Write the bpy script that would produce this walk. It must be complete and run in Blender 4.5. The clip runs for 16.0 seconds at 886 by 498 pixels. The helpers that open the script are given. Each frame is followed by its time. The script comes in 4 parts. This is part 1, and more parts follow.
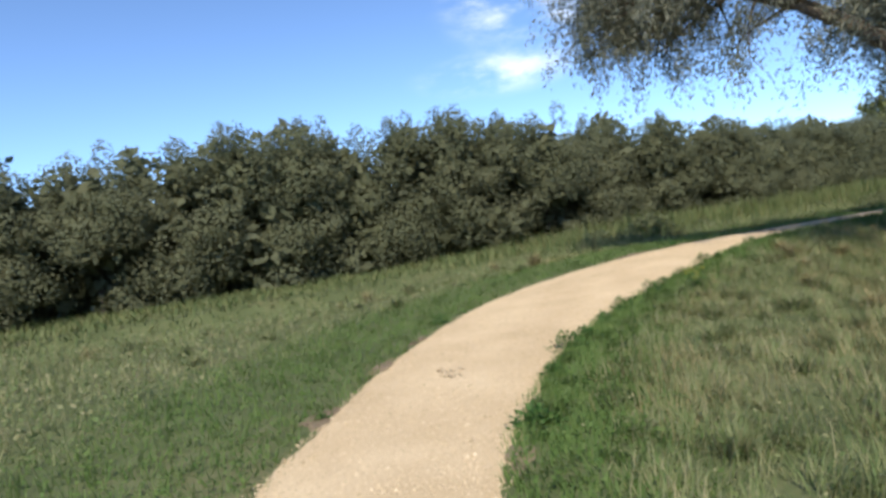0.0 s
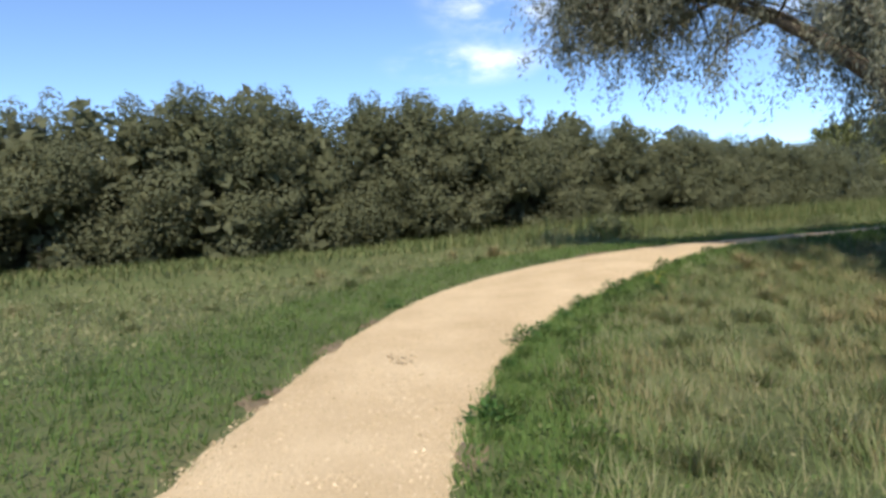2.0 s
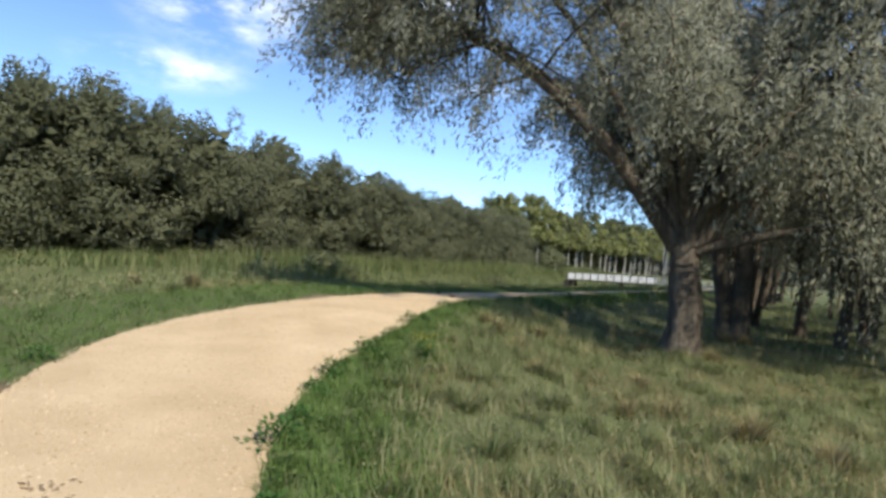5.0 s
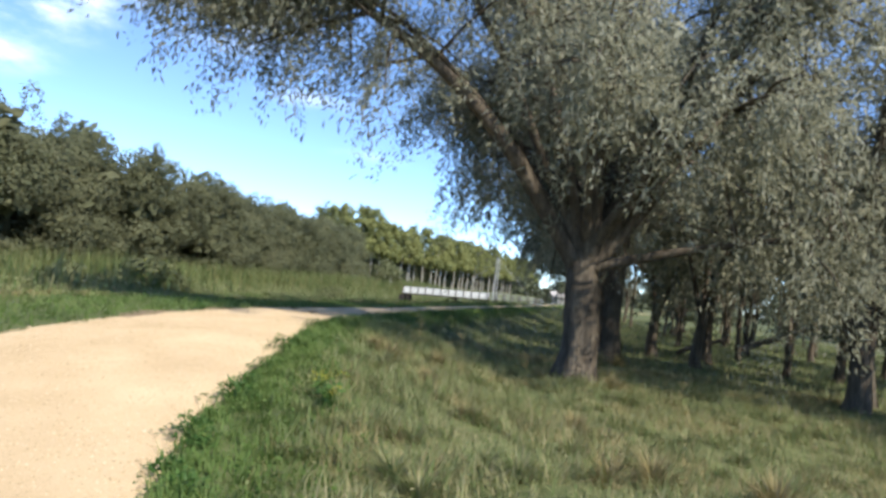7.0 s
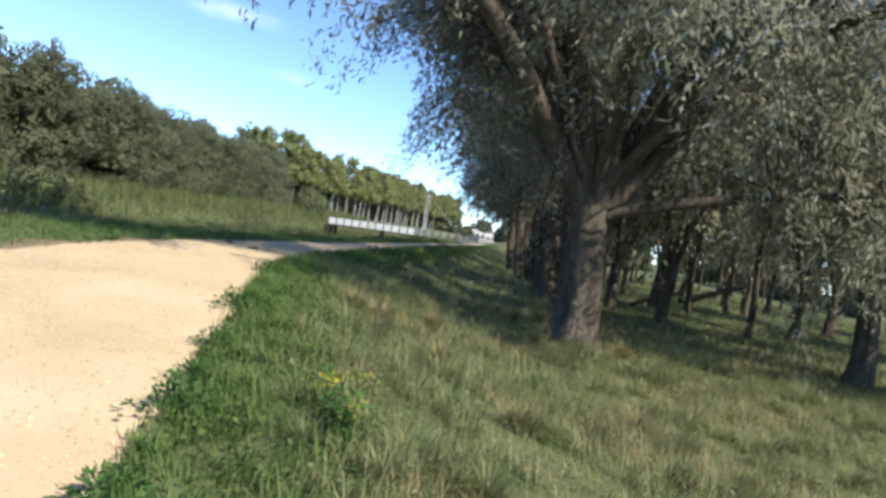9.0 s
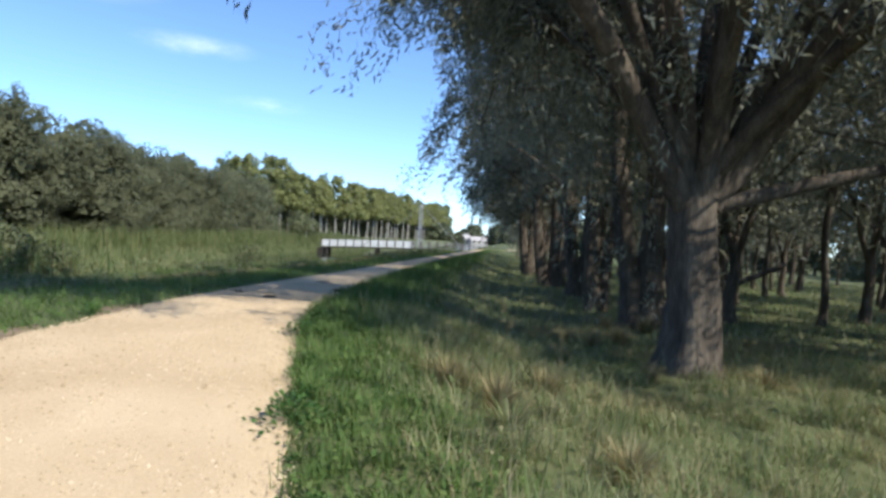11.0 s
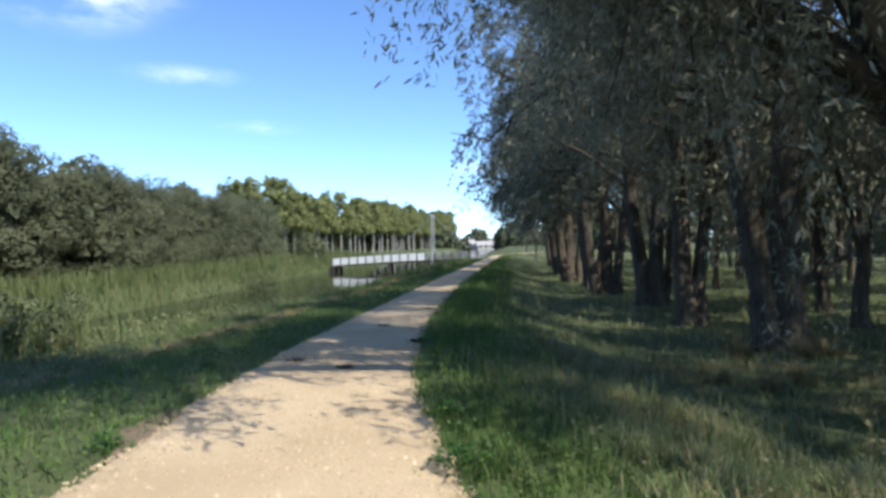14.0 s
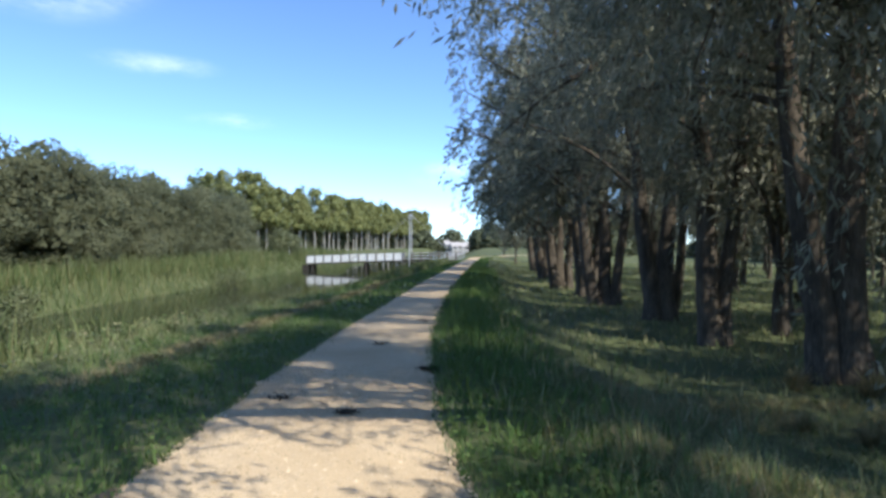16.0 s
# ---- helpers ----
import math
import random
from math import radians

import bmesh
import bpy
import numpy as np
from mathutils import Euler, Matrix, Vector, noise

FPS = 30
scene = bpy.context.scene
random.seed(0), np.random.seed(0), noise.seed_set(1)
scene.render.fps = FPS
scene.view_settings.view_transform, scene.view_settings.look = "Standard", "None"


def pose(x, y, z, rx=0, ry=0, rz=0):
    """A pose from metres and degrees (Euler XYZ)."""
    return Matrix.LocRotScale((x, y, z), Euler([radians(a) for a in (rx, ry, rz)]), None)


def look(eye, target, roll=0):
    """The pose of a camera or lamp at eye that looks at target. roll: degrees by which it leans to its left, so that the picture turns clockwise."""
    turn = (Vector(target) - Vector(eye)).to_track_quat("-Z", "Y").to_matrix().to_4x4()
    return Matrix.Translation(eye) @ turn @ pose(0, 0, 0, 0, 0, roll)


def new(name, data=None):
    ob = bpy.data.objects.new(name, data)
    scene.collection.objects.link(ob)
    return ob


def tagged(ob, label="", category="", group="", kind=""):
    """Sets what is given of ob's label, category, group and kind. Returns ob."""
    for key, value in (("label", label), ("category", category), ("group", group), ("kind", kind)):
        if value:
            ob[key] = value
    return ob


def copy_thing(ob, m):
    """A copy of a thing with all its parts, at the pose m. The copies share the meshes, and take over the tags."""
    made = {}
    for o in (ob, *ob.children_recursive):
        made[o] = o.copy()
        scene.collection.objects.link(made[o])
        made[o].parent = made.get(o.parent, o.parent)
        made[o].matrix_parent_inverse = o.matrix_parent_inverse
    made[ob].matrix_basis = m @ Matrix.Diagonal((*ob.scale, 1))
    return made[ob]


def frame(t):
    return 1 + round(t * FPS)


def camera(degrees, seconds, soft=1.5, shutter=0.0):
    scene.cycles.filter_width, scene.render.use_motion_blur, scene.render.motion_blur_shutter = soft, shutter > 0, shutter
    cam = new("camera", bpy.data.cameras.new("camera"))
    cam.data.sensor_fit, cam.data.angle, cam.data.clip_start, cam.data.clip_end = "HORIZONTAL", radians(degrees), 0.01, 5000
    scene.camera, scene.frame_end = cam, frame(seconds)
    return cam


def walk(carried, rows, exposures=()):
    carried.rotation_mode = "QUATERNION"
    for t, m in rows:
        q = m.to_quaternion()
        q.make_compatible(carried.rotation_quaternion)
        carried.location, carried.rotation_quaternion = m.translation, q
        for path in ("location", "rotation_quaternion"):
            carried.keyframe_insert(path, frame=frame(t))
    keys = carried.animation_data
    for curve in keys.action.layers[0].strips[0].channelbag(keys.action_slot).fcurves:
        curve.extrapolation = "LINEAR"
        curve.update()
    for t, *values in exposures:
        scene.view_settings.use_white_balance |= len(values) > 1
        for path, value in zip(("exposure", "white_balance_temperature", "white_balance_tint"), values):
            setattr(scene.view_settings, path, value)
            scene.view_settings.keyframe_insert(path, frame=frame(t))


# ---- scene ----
# Camera: seconds, place, yaw to the left of north (+y), pitch up, lean.
cam = camera(68.9, 16.0, soft=3.2)
PATH = [
    (0.0, 10.244, -11.545, 1.559, 60.85, -1.96, -7.68),
    (0.5, 10.189, -11.555, 1.545, 64.93, -1.04, -9.59),
    (1.0, 10.191, -11.545, 1.557, 66.98, -1.20, -10.44),
    (1.5, 10.170, -11.491, 1.531, 65.50, -1.79, -6.27),
    (2.0, 9.885, -11.405, 1.492, 57.12, -3.44, -2.62),
    (2.5, 9.486, -11.255, 1.475, 53.55, -4.18, -1.68),
    (3.0, 9.081, -11.046, 1.460, 53.38, -2.32, -1.45),
    (3.5, 8.701, -10.850, 1.482, 46.53, 4.83, -0.19),
    (4.0, 8.420, -10.500, 1.488, 42.43, 2.13, 0.26),
    (4.5, 7.801, -10.436, 1.463, 35.08, 3.01, 3.08),
    (5.0, 7.266, -10.143, 1.444, 29.59, 0.08, 5.25),
    (5.2, 7.077, -10.007, 1.439, 26.44, -0.34, 5.60),
    (7.3, 5.188, -8.229, 1.290, 10.44, 2.97, 8.90),
    (7.5, 5.031, -8.052, 1.292, 6.72, -1.63, 10.61),
    (8.0, 4.645, -7.583, 1.258, 8.66, -2.78, 12.22),
    (8.2, 4.479, -7.410, 1.243, 9.16, -2.92, 13.03),
    (10.3, 3.042, -4.750, 1.258, 4.34, -0.54, 1.07),
    (10.5, 2.906, -4.595, 1.267, 5.17, -1.13, 0.75),
    (11.0, 2.533, -4.261, 1.317, 6.11, -1.18, 3.54),
    (11.5, 2.242, -3.842, 1.370, 5.84, -0.89, 1.68),
    (12.0, 1.888, -3.474, 1.417, 6.49, -1.06, 0.67),
    (12.5, 1.580, -3.049, 1.477, 5.83, -1.52, -0.05),
    (13.0, 1.270, -2.583, 1.538, 6.05, -1.52, -0.94),
    (13.5, 1.030, -2.180, 1.574, 4.72, -0.89, -1.18),
    (14.0, 0.775, -1.720, 1.602, 6.41, -0.57, -1.34),
    (14.5, 0.545, -1.314, 1.627, 5.64, -0.49, -1.28),
    (15.0, 0.417, -0.859, 1.643, 4.83, 0.29, -0.61),
    (15.5, 0.231, -0.420, 1.637, 5.14, -0.38, -0.16),
    (16.0, 0.011, -0.001, 1.680, 4.02, -0.59, 0.30),
]
walk(cam, [(t, pose(x, y, z, 90 + pitch, 0, yaw) @ pose(0, 0, 0, 0, 0, lean)) for t, x, y, z, yaw, pitch, lean in PATH],
     exposures=[(t, stops, kelvin, 7.5) for t, stops, kelvin in ((0, 0.35, 6850), (1.2, 0.35, 6850), (2.2, 0.36, 7200), (5, 0.33, 7050), (7.3, 0.7, 6950), (8.2, 0.7, 6950),
                                                                 (10.3, 0.53, 6550), (13, 0.47, 6450), (16, 0.55, 6350))])

# ---------------------------------------------------------------- world, sun, exposure
SUN_AZ, SUN_EL = radians(124), radians(45)   # clockwise from +y (north), height
world = bpy.data.worlds.new("world")
scene.world = world
world.use_nodes = True
wn, wl = world.node_tree.nodes, world.node_tree.links
wn.clear()
sky = wn.new("ShaderNodeTexSky")
sky.sky_type, sky.sun_disc = "NISHITA", False
sky.sun_elevation, sky.sun_rotation = SUN_EL, SUN_AZ
sky.air_density, sky.dust_density, sky.ozone_density = 0.6, 0.05, 6.4
geo = wn.new("ShaderNodeTexCoord")


def cloud_bank(az, el, wide, tall, strength):
    """A soft patch of thin cloud round one direction of the sky; the noise shapes it."""
    a, e = radians(az), radians(el)
    centre = Vector((-math.sin(a) * math.cos(e), math.cos(a) * math.cos(e), math.sin(e)))
    off = wn.new("ShaderNodeVectorMath")
    off.operation = "SUBTRACT"
    wl.new(geo.outputs["Generated"], off.inputs[0])
    off.inputs[1].default_value = centre
    turn = wn.new("ShaderNodeVectorRotate")
    turn.rotation_type = "Z_AXIS"
    turn.inputs["Angle"].default_value = -a
    wl.new(off.outputs[0], turn.inputs["Vector"])
    sc = wn.new("ShaderNodeVectorMath")
    sc.operation = "DIVIDE"
    wl.new(turn.outputs[0], sc.inputs[0])
    sc.inputs[1].default_value = (wide, 1.0, tall)
    ln = wn.new("ShaderNodeVectorMath")
    ln.operation = "LENGTH"
    wl.new(sc.outputs[0], ln.inputs[0])
    mr = wn.new("ShaderNodeMapRange")
    mr.interpolation_type = "SMOOTHSTEP"
    mr.inputs["From Min"].default_value, mr.inputs["From Max"].default_value = 0.1, 1.0
    mr.inputs["To Min"].default_value, mr.inputs["To Max"].default_value = strength, 0.0
    wl.new(ln.outputs["Value"], mr.inputs["Value"])
    return mr.outputs[0]


def added(a, b):
    n = wn.new("ShaderNodeMath")
    n.operation = "ADD"
    wl.new(a, n.inputs[0])
    wl.new(b, n.inputs[1])
    return n.outputs[0]


banks = None
for bank in ((54, 12.5, 0.15, 0.04, 0.75), (50, 18.5, 0.17, 0.1, 1.05), (36, 21, 0.17, 0.09, 0.9), (38, 26, 0.2, 0.08, 0.7),
             (28, 14, 0.1, 0.02, 0.35), (3, 6, 0.09, 0.03, 0.45), (22, 10, 0.08, 0.015, 0.3), (80, 30, 0.3, 0.1, 0.3)):
    got = cloud_bank(*bank)
    banks = got if banks is None else added(banks, got)
puff = wn.new("ShaderNodeTexNoise")
puff.inputs["Scale"].default_value, puff.inputs["Detail"].default_value, puff.inputs["Roughness"].default_value = 9.0, 9.0, 0.62
stretch = wn.new("ShaderNodeMapping")
stretch.inputs["Scale"].default_value = (1, 1, 2.6)
wl.new(geo.outputs["Generated"], stretch.inputs["Vector"])
wl.new(stretch.outputs[0], puff.inputs["Vector"])
puffs = wn.new("ShaderNodeMapRange")
puffs.interpolation_type = "SMOOTHSTEP"
puffs.inputs["From Min"].default_value, puffs.inputs["From Max"].default_value = 0.36, 0.78
wl.new(puff.outputs[0], puffs.inputs["Value"])
cover = wn.new("ShaderNodeMath")
cover.operation, cover.use_clamp = "MULTIPLY", True
wl.new(banks, cover.inputs[0])
wl.new(puffs.outputs[0], cover.inputs[1])
mixed = wn.new("ShaderNodeMix")
mixed.data_type = "RGBA"
wl.new(cover.outputs[0], mixed.inputs["Factor"])
wl.new(sky.outputs[0], mixed.inputs["A"])
mixed.inputs["B"].default_value = (6.4, 6.7, 7.0, 1)
back = wn.new("ShaderNodeBackground")
back.inputs["Strength"].default_value = 0.218
wl.new(mixed.outputs["Result"], back.inputs["Color"])
out = wn.new("ShaderNodeOutputWorld")
wl.new(back.outputs[0], out.inputs[0])

sun = new("sun", bpy.data.lights.new("sun", "SUN"))
sun.data.energy, sun.data.angle, sun.data.color = 4.6, radians(0.53), (1.0, 0.96, 0.89)
toward = Vector((math.sin(SUN_AZ) * math.cos(SUN_EL), math.cos(SUN_AZ) * math.cos(SUN_EL), math.sin(SUN_EL)))
sun.matrix_world = look(toward * 50, (0, 0, 0))

# ---------------------------------------------------------------- materials
def material(name, colours, scale=2.0, fine=40.0, rough=0.9, bump=0.3, bump_scale=60.0, island=0.0, through_light=0.0, spec=0.25, stretch=None):
    """A natural surface: a colour ramp over noise of two sizes, and for leaves one tone more per leaf; fine relief."""
    m = bpy.data.materials.new(name)
    m.use_nodes = True
    n, l = m.node_tree.nodes, m.node_tree.links
    b = n["Principled BSDF"]
    pos = n.new("ShaderNodeNewGeometry")
    where = pos.outputs["Position"]
    if stretch:
        mp = n.new("ShaderNodeMapping")
        mp.inputs["Scale"].default_value = stretch
        l.new(where, mp.inputs["Vector"])
        where = mp.outputs[0]
    big, small = n.new("ShaderNodeTexNoise"), n.new("ShaderNodeTexNoise")
    for tex, s, d in ((big, scale, 4), (small, fine, 3)):
        tex.inputs["Scale"].default_value, tex.inputs["Detail"].default_value = s, d
        l.new(where, tex.inputs["Vector"])
    mix = n.new("ShaderNodeMix")
    mix.inputs["Factor"].default_value = 0.4
    l.new(big.outputs[0], mix.inputs["A"])
    l.new(small.outputs[0], mix.inputs["B"])
    tone = mix.outputs["Result"]
    if island:
        mix2 = n.new("ShaderNodeMix")
        mix2.inputs["Factor"].default_value = island
        l.new(tone, mix2.inputs["A"])
        l.new(pos.outputs["Random Per Island"], mix2.inputs["B"])
        tone = mix2.outputs["Result"]
    ramp = n.new("ShaderNodeValToRGB")
    lo, hi = (0.12, 0.88) if island else (0.32, 0.68)
    el = ramp.color_ramp.elements
    while len(el) < len(colours):
        el.new(0.5)
    for k, c in enumerate(colours):
        el[k].position, el[k].color = lo + (hi - lo) * k / (len(colours) - 1), (*c, 1)
    l.new(tone, ramp.inputs[0])
    l.new(ramp.outputs[0], b.inputs["Base Color"])
    b.inputs["Roughness"].default_value = rough
    b.inputs["Specular IOR Level"].default_value = spec
    if bump:
        bn, bp = n.new("ShaderNodeTexNoise"), n.new("ShaderNodeBump")
        bn.inputs["Scale"].default_value, bn.inputs["Detail"].default_value = bump_scale, 5
        l.new(where, bn.inputs["Vector"])
        bp.inputs["Strength"].default_value, bp.inputs["Distance"].default_value = bump, 0.02
        l.new(bn.outputs[0], bp.inputs["Height"])
        l.new(bp.outputs[0], b.inputs["Normal"])
    if through_light:
        tr, ms = n.new("ShaderNodeBsdfTranslucent"), n.new("ShaderNodeMixShader")
        ms.inputs[0].default_value = through_light
        l.new(ramp.outputs[0], tr.inputs["Color"])
        l.new(b.outputs[0], ms.inputs[1])
        l.new(tr.outputs[0], ms.inputs[2])
        l.new(ms.outputs[0], n["Material Output"].inputs["Surface"])
    return m


SOIL = material("meadow_soil", [(0.065, 0.078, 0.032), (0.095, 0.112, 0.044), (0.145, 0.135, 0.066)], 0.6, 9, 0.95, 0.6, 25)
GRAVEL = material("limestone_gravel", [(0.47, 0.34, 0.2), (0.575, 0.424, 0.258), (0.69, 0.53, 0.34)], 0.8, 85, 0.92, 0.55, 110)
PEBBLE = material("pale_pebble", [(0.36, 0.265, 0.155), (0.55, 0.415, 0.26), (0.68, 0.535, 0.36)], 3, 60, 0.85, 0.2, 60, island=0.8)
EARTH = material("bare_earth", [(0.12, 0.085, 0.05), (0.2, 0.15, 0.095), (0.27, 0.2, 0.13)], 2, 30, 0.95, 0.6, 40)
LAWN = material("short_grass", [(0.07, 0.13, 0.03), (0.118, 0.19, 0.048), (0.195, 0.235, 0.08)], 0.7, 8, 0.6, 0, island=0.45, through_light=0.4)
ROUGH = material("rough_grass", [(0.09, 0.145, 0.045), (0.165, 0.215, 0.078), (0.285, 0.275, 0.14), (0.44, 0.37, 0.22)], 0.55, 5, 0.65, 0, island=0.5, through_light=0.4)
STRAW = material("dry_grass", [(0.16, 0.15, 0.06), (0.28, 0.23, 0.11), (0.4, 0.32, 0.18)], 1, 8, 0.7, 0, island=0.6, through_light=0.3)
REED = material("reed_leaf", [(0.06, 0.095, 0.03), (0.105, 0.145, 0.05), (0.175, 0.19, 0.075), (0.3, 0.25, 0.13)], 0.35, 3, 0.65, 0, island=0.5, through_light=0.3)
WEED = material("weed_leaf", [(0.03, 0.08, 0.02), (0.06, 0.13, 0.03), (0.09, 0.17, 0.04)], 3, 30, 0.55, 0, island=0.5, through_light=0.3)
BARK = material("willow_bark", [(0.04, 0.031, 0.023), (0.092, 0.073, 0.054), (0.165, 0.135, 0.1)], 7, 34, 0.95, 1.0, 26, stretch=(1, 1, 0.22))
PALE_BARK = material("poplar_bark", [(0.22, 0.2, 0.17), (0.34, 0.32, 0.28), (0.44, 0.42, 0.37)], 2, 12, 0.9, 0.5, 15, stretch=(1, 1, 0.4))
DARK_BARK = material("woodland_bark", [(0.05, 0.04, 0.03), (0.09, 0.075, 0.06), (0.14, 0.12, 0.1)], 4, 25, 0.95, 0.8, 20, stretch=(1, 1, 0.3))
WILLOW = material("willow_leaf", [(0.115, 0.12, 0.08), (0.2, 0.202, 0.138), (0.31, 0.308, 0.222), (0.45, 0.44, 0.35)], 0.8, 7, 0.6, 0, island=0.55, through_light=0.5, spec=0.2)
WOOD_LEAF = material("woodland_leaf", [(0.118, 0.132, 0.077), (0.15, 0.163, 0.094), (0.184, 0.19, 0.113), (0.226, 0.21, 0.132)], 0.16, 2, 0.8, 0, island=0.3, through_light=0.5, spec=0.04)
# leaves of the far trees, the haze of distance put into their colour
HAZY_LEAF = material("hazy_distant_leaf", [(0.08, 0.095, 0.055), (0.12, 0.135, 0.08), (0.17, 0.175, 0.11)], 0.1, 1, 0.7, 0, island=0.4, through_light=0.3, spec=0.1)
POPLAR_LEAF = material("poplar_leaf", [(0.18, 0.2, 0.08), (0.245, 0.26, 0.105), (0.33, 0.325, 0.14)], 0.1, 1, 0.7, 0, island=0.35, through_light=0.45, spec=0.1)
SHRUB_LEAF = material("shrub_leaf", [(0.075, 0.09, 0.04), (0.125, 0.14, 0.065), (0.19, 0.195, 0.1)], 0.5, 5, 0.6, 0, island=0.6, through_light=0.25)
PETAL = material("yellow_petal", [(0.3, 0.26, 0.03), (0.45, 0.38, 0.05), (0.55, 0.48, 0.1)], 5, 40, 0.6, 0, island=0.5, through_light=0.3)
DEAD_LEAF = material("dead_leaf", [(0.03, 0.022, 0.015), (0.06, 0.045, 0.03), (0.11, 0.08, 0.05)], 3, 20, 0.9, 0.2, 40, island=0.6)
WHITE = material("white_painted_board", [(0.62, 0.62, 0.6), (0.72, 0.72, 0.7), (0.8, 0.8, 0.78)], 0.8, 6, 0.6, 0.1, 20)
STEEL = material("galvanised_steel", [(0.35, 0.36, 0.37), (0.45, 0.46, 0.47), (0.55, 0.56, 0.57)], 2, 20, 0.5, 0.1, 30)
TARRED = material("tarred_timber", [(0.02, 0.018, 0.016), (0.04, 0.034, 0.03), (0.06, 0.05, 0.04)], 2, 20, 0.85, 0.3, 30)
TIMBER = material("weathered_timber", [(0.07, 0.06, 0.05), (0.12, 0.105, 0.09), (0.18, 0.16, 0.14)], 2, 20, 0.85, 0.3, 30)
RENDER_WALL = material("pale_plaster", [(0.36, 0.35, 0.32), (0.44, 0.43, 0.4), (0.52, 0.5, 0.47)], 0.6, 5, 0.9, 0.1, 10)
ROOF_TILE = material("weathered_roof", [(0.28, 0.25, 0.23), (0.4, 0.37, 0.35), (0.55, 0.52, 0.5)], 0.6, 8, 0.85, 0.3, 12)
WATER = bpy.data.materials.new("canal_water")
WATER.use_nodes = True
wb = WATER.node_tree.nodes["Principled BSDF"]
wb.inputs["Base Color"].default_value, wb.inputs["Roughness"].default_value = (0.03, 0.035, 0.02, 1), 0.06
wb.inputs["IOR"].default_value = 1.33
rip, ripb = WATER.node_tree.nodes.new("ShaderNodeTexNoise"), WATER.node_tree.nodes.new("ShaderNodeBump")
rip.inputs["Scale"].default_value, rip.inputs["Detail"].default_value = 1.6, 4
ripb.inputs["Strength"].default_value, ripb.inputs["Distance"].default_value = 0.12, 0.05
WATER.node_tree.links.new(rip.outputs[0], ripb.inputs["Height"])
WATER.node_tree.links.new(ripb.outputs[0], wb.inputs["Normal"])

# ---------------------------------------------------------------- helpers of the place
rng = np.random.default_rng(7)


def sheet(name, verts, faces, mat, smooth=False):
    """A mesh from arrays: verts (n, 3), faces (m, k) all of one size."""
    me = bpy.data.meshes.new(name)
    verts, faces = np.asarray(verts, np.float32), np.asarray(faces, np.int32)
    k = faces.shape[1]
    me.vertices.add(len(verts))
    me.vertices.foreach_set("co", verts.ravel())
    me.loops.add(faces.size)
    me.loops.foreach_set("vertex_index", faces.ravel())
    me.polygons.add(len(faces))
    me.polygons.foreach_set("loop_start", np.arange(0, faces.size, k, dtype=np.int32))
    if smooth:
        me.polygons.foreach_set("use_smooth", np.ones(len(faces), bool))
    me.update(calc_edges=True)
    me.materials.append(mat)
    return me


def rounded(me, toward):
    """Leaves shaded as one rounded mass: a normal for each four-cornered leaf."""
    me.normals_split_custom_set(np.repeat(toward, 4, axis=0).astype(float).tolist())
    return me


def part(name, me, parent, label=""):
    ob = new(name, me)
    ob.parent = parent
    return tagged(ob, label=label)


def smooth(a, lo, hi):
    t = np.clip((a - lo) / (hi - lo), 0, 1)
    return t * t * (3 - 2 * t)


def lumps(x, y, size, seed=0.0):
    """Gentle unevenness from a few crossed waves."""
    x, y = x / size + seed, y / size - seed
    return (np.sin(x * 2.1 + 1.7 * np.sin(y * 1.3)) + np.sin(y * 2.7 + 1.1 * np.sin(x * 1.9 + 2)) + 0.6 * np.sin(x * 4.3 + y * 3.1)) / 2.6


# The path's two edges, as x by y.
LEFT_Y = [-60, -40, -14, -12, -10.8, -10.2, -9.2, -8.2, -6.8, -5.3, -3.4, -1, 1.5, 4, 6, 9, 14, 20, 30, 59, 84, 100, 120, 400]
LEFT_X = [67, 42, 10.3, 7.3, 5.6, 4.9, 3.4, 2.2, 0.65, -0.75, -1.75, -1.88, -1.95, -2.25, -2.42, -2.62, -2.77, -2.87, -2.93, -2.75, -2.4, 2.4, 14, 58]
RIGHT_Y = [-60, -40, -14, -12, -10.8, -9.4, -8.6, -7.6, -6.7, -5.1, -4.2, -3, -2, -1.4, -0.6, 0.14, 1, 2, 3.6, 5, 9, 14, 20, 30, 59, 84, 100, 120, 400]
RIGHT_X = [73, 48, 13.6, 10.6, 8.8, 6.75, 5.95, 4.8, 4.1, 2.95, 2.5, 2.05, 1.83, 1.68, 1.38, 1.08, 0.82, 0.53, 0.03, -0.3, -0.76, -1.1, -1.3, -1.38, -1.28, -0.9, 4.0, 16, 60]
_py = np.arange(-60, 400, 0.25)


def soft_interp(ys, xs, width=7):
    v = np.interp(_py, ys, xs)
    return np.convolve(np.pad(v, width, mode="edge"), np.ones(2 * width + 1) / (2 * width + 1), "valid")


_pl, _pr = soft_interp(LEFT_Y, LEFT_X, 4), soft_interp(RIGHT_Y, RIGHT_X, 4)
_px = (_pl + _pr) / 2
_pg = soft_interp([-60, -14, -10, -7.5, -4.5, -2.5, -0.5, 1.5, 4, 6, 10, 16, 40, 80, 400],
                  [0.1, 0.02, -0.1, -0.22, -0.18, 0.0, 0.14, 0.2, 0.19, 0.15, 0.08, 0.0, -0.15, -0.3, -0.3], 4)
_pn = np.stack([np.gradient(_py), -np.gradient(_px)], 1)
_pn /= np.linalg.norm(_pn, axis=1)[:, None]          # to the right of the way
_slant = np.abs(_pn[:, 0])
_ph = (_pr - _pl) / 2 * _slant


def path_x(y):
    return np.interp(y, _py, _px)


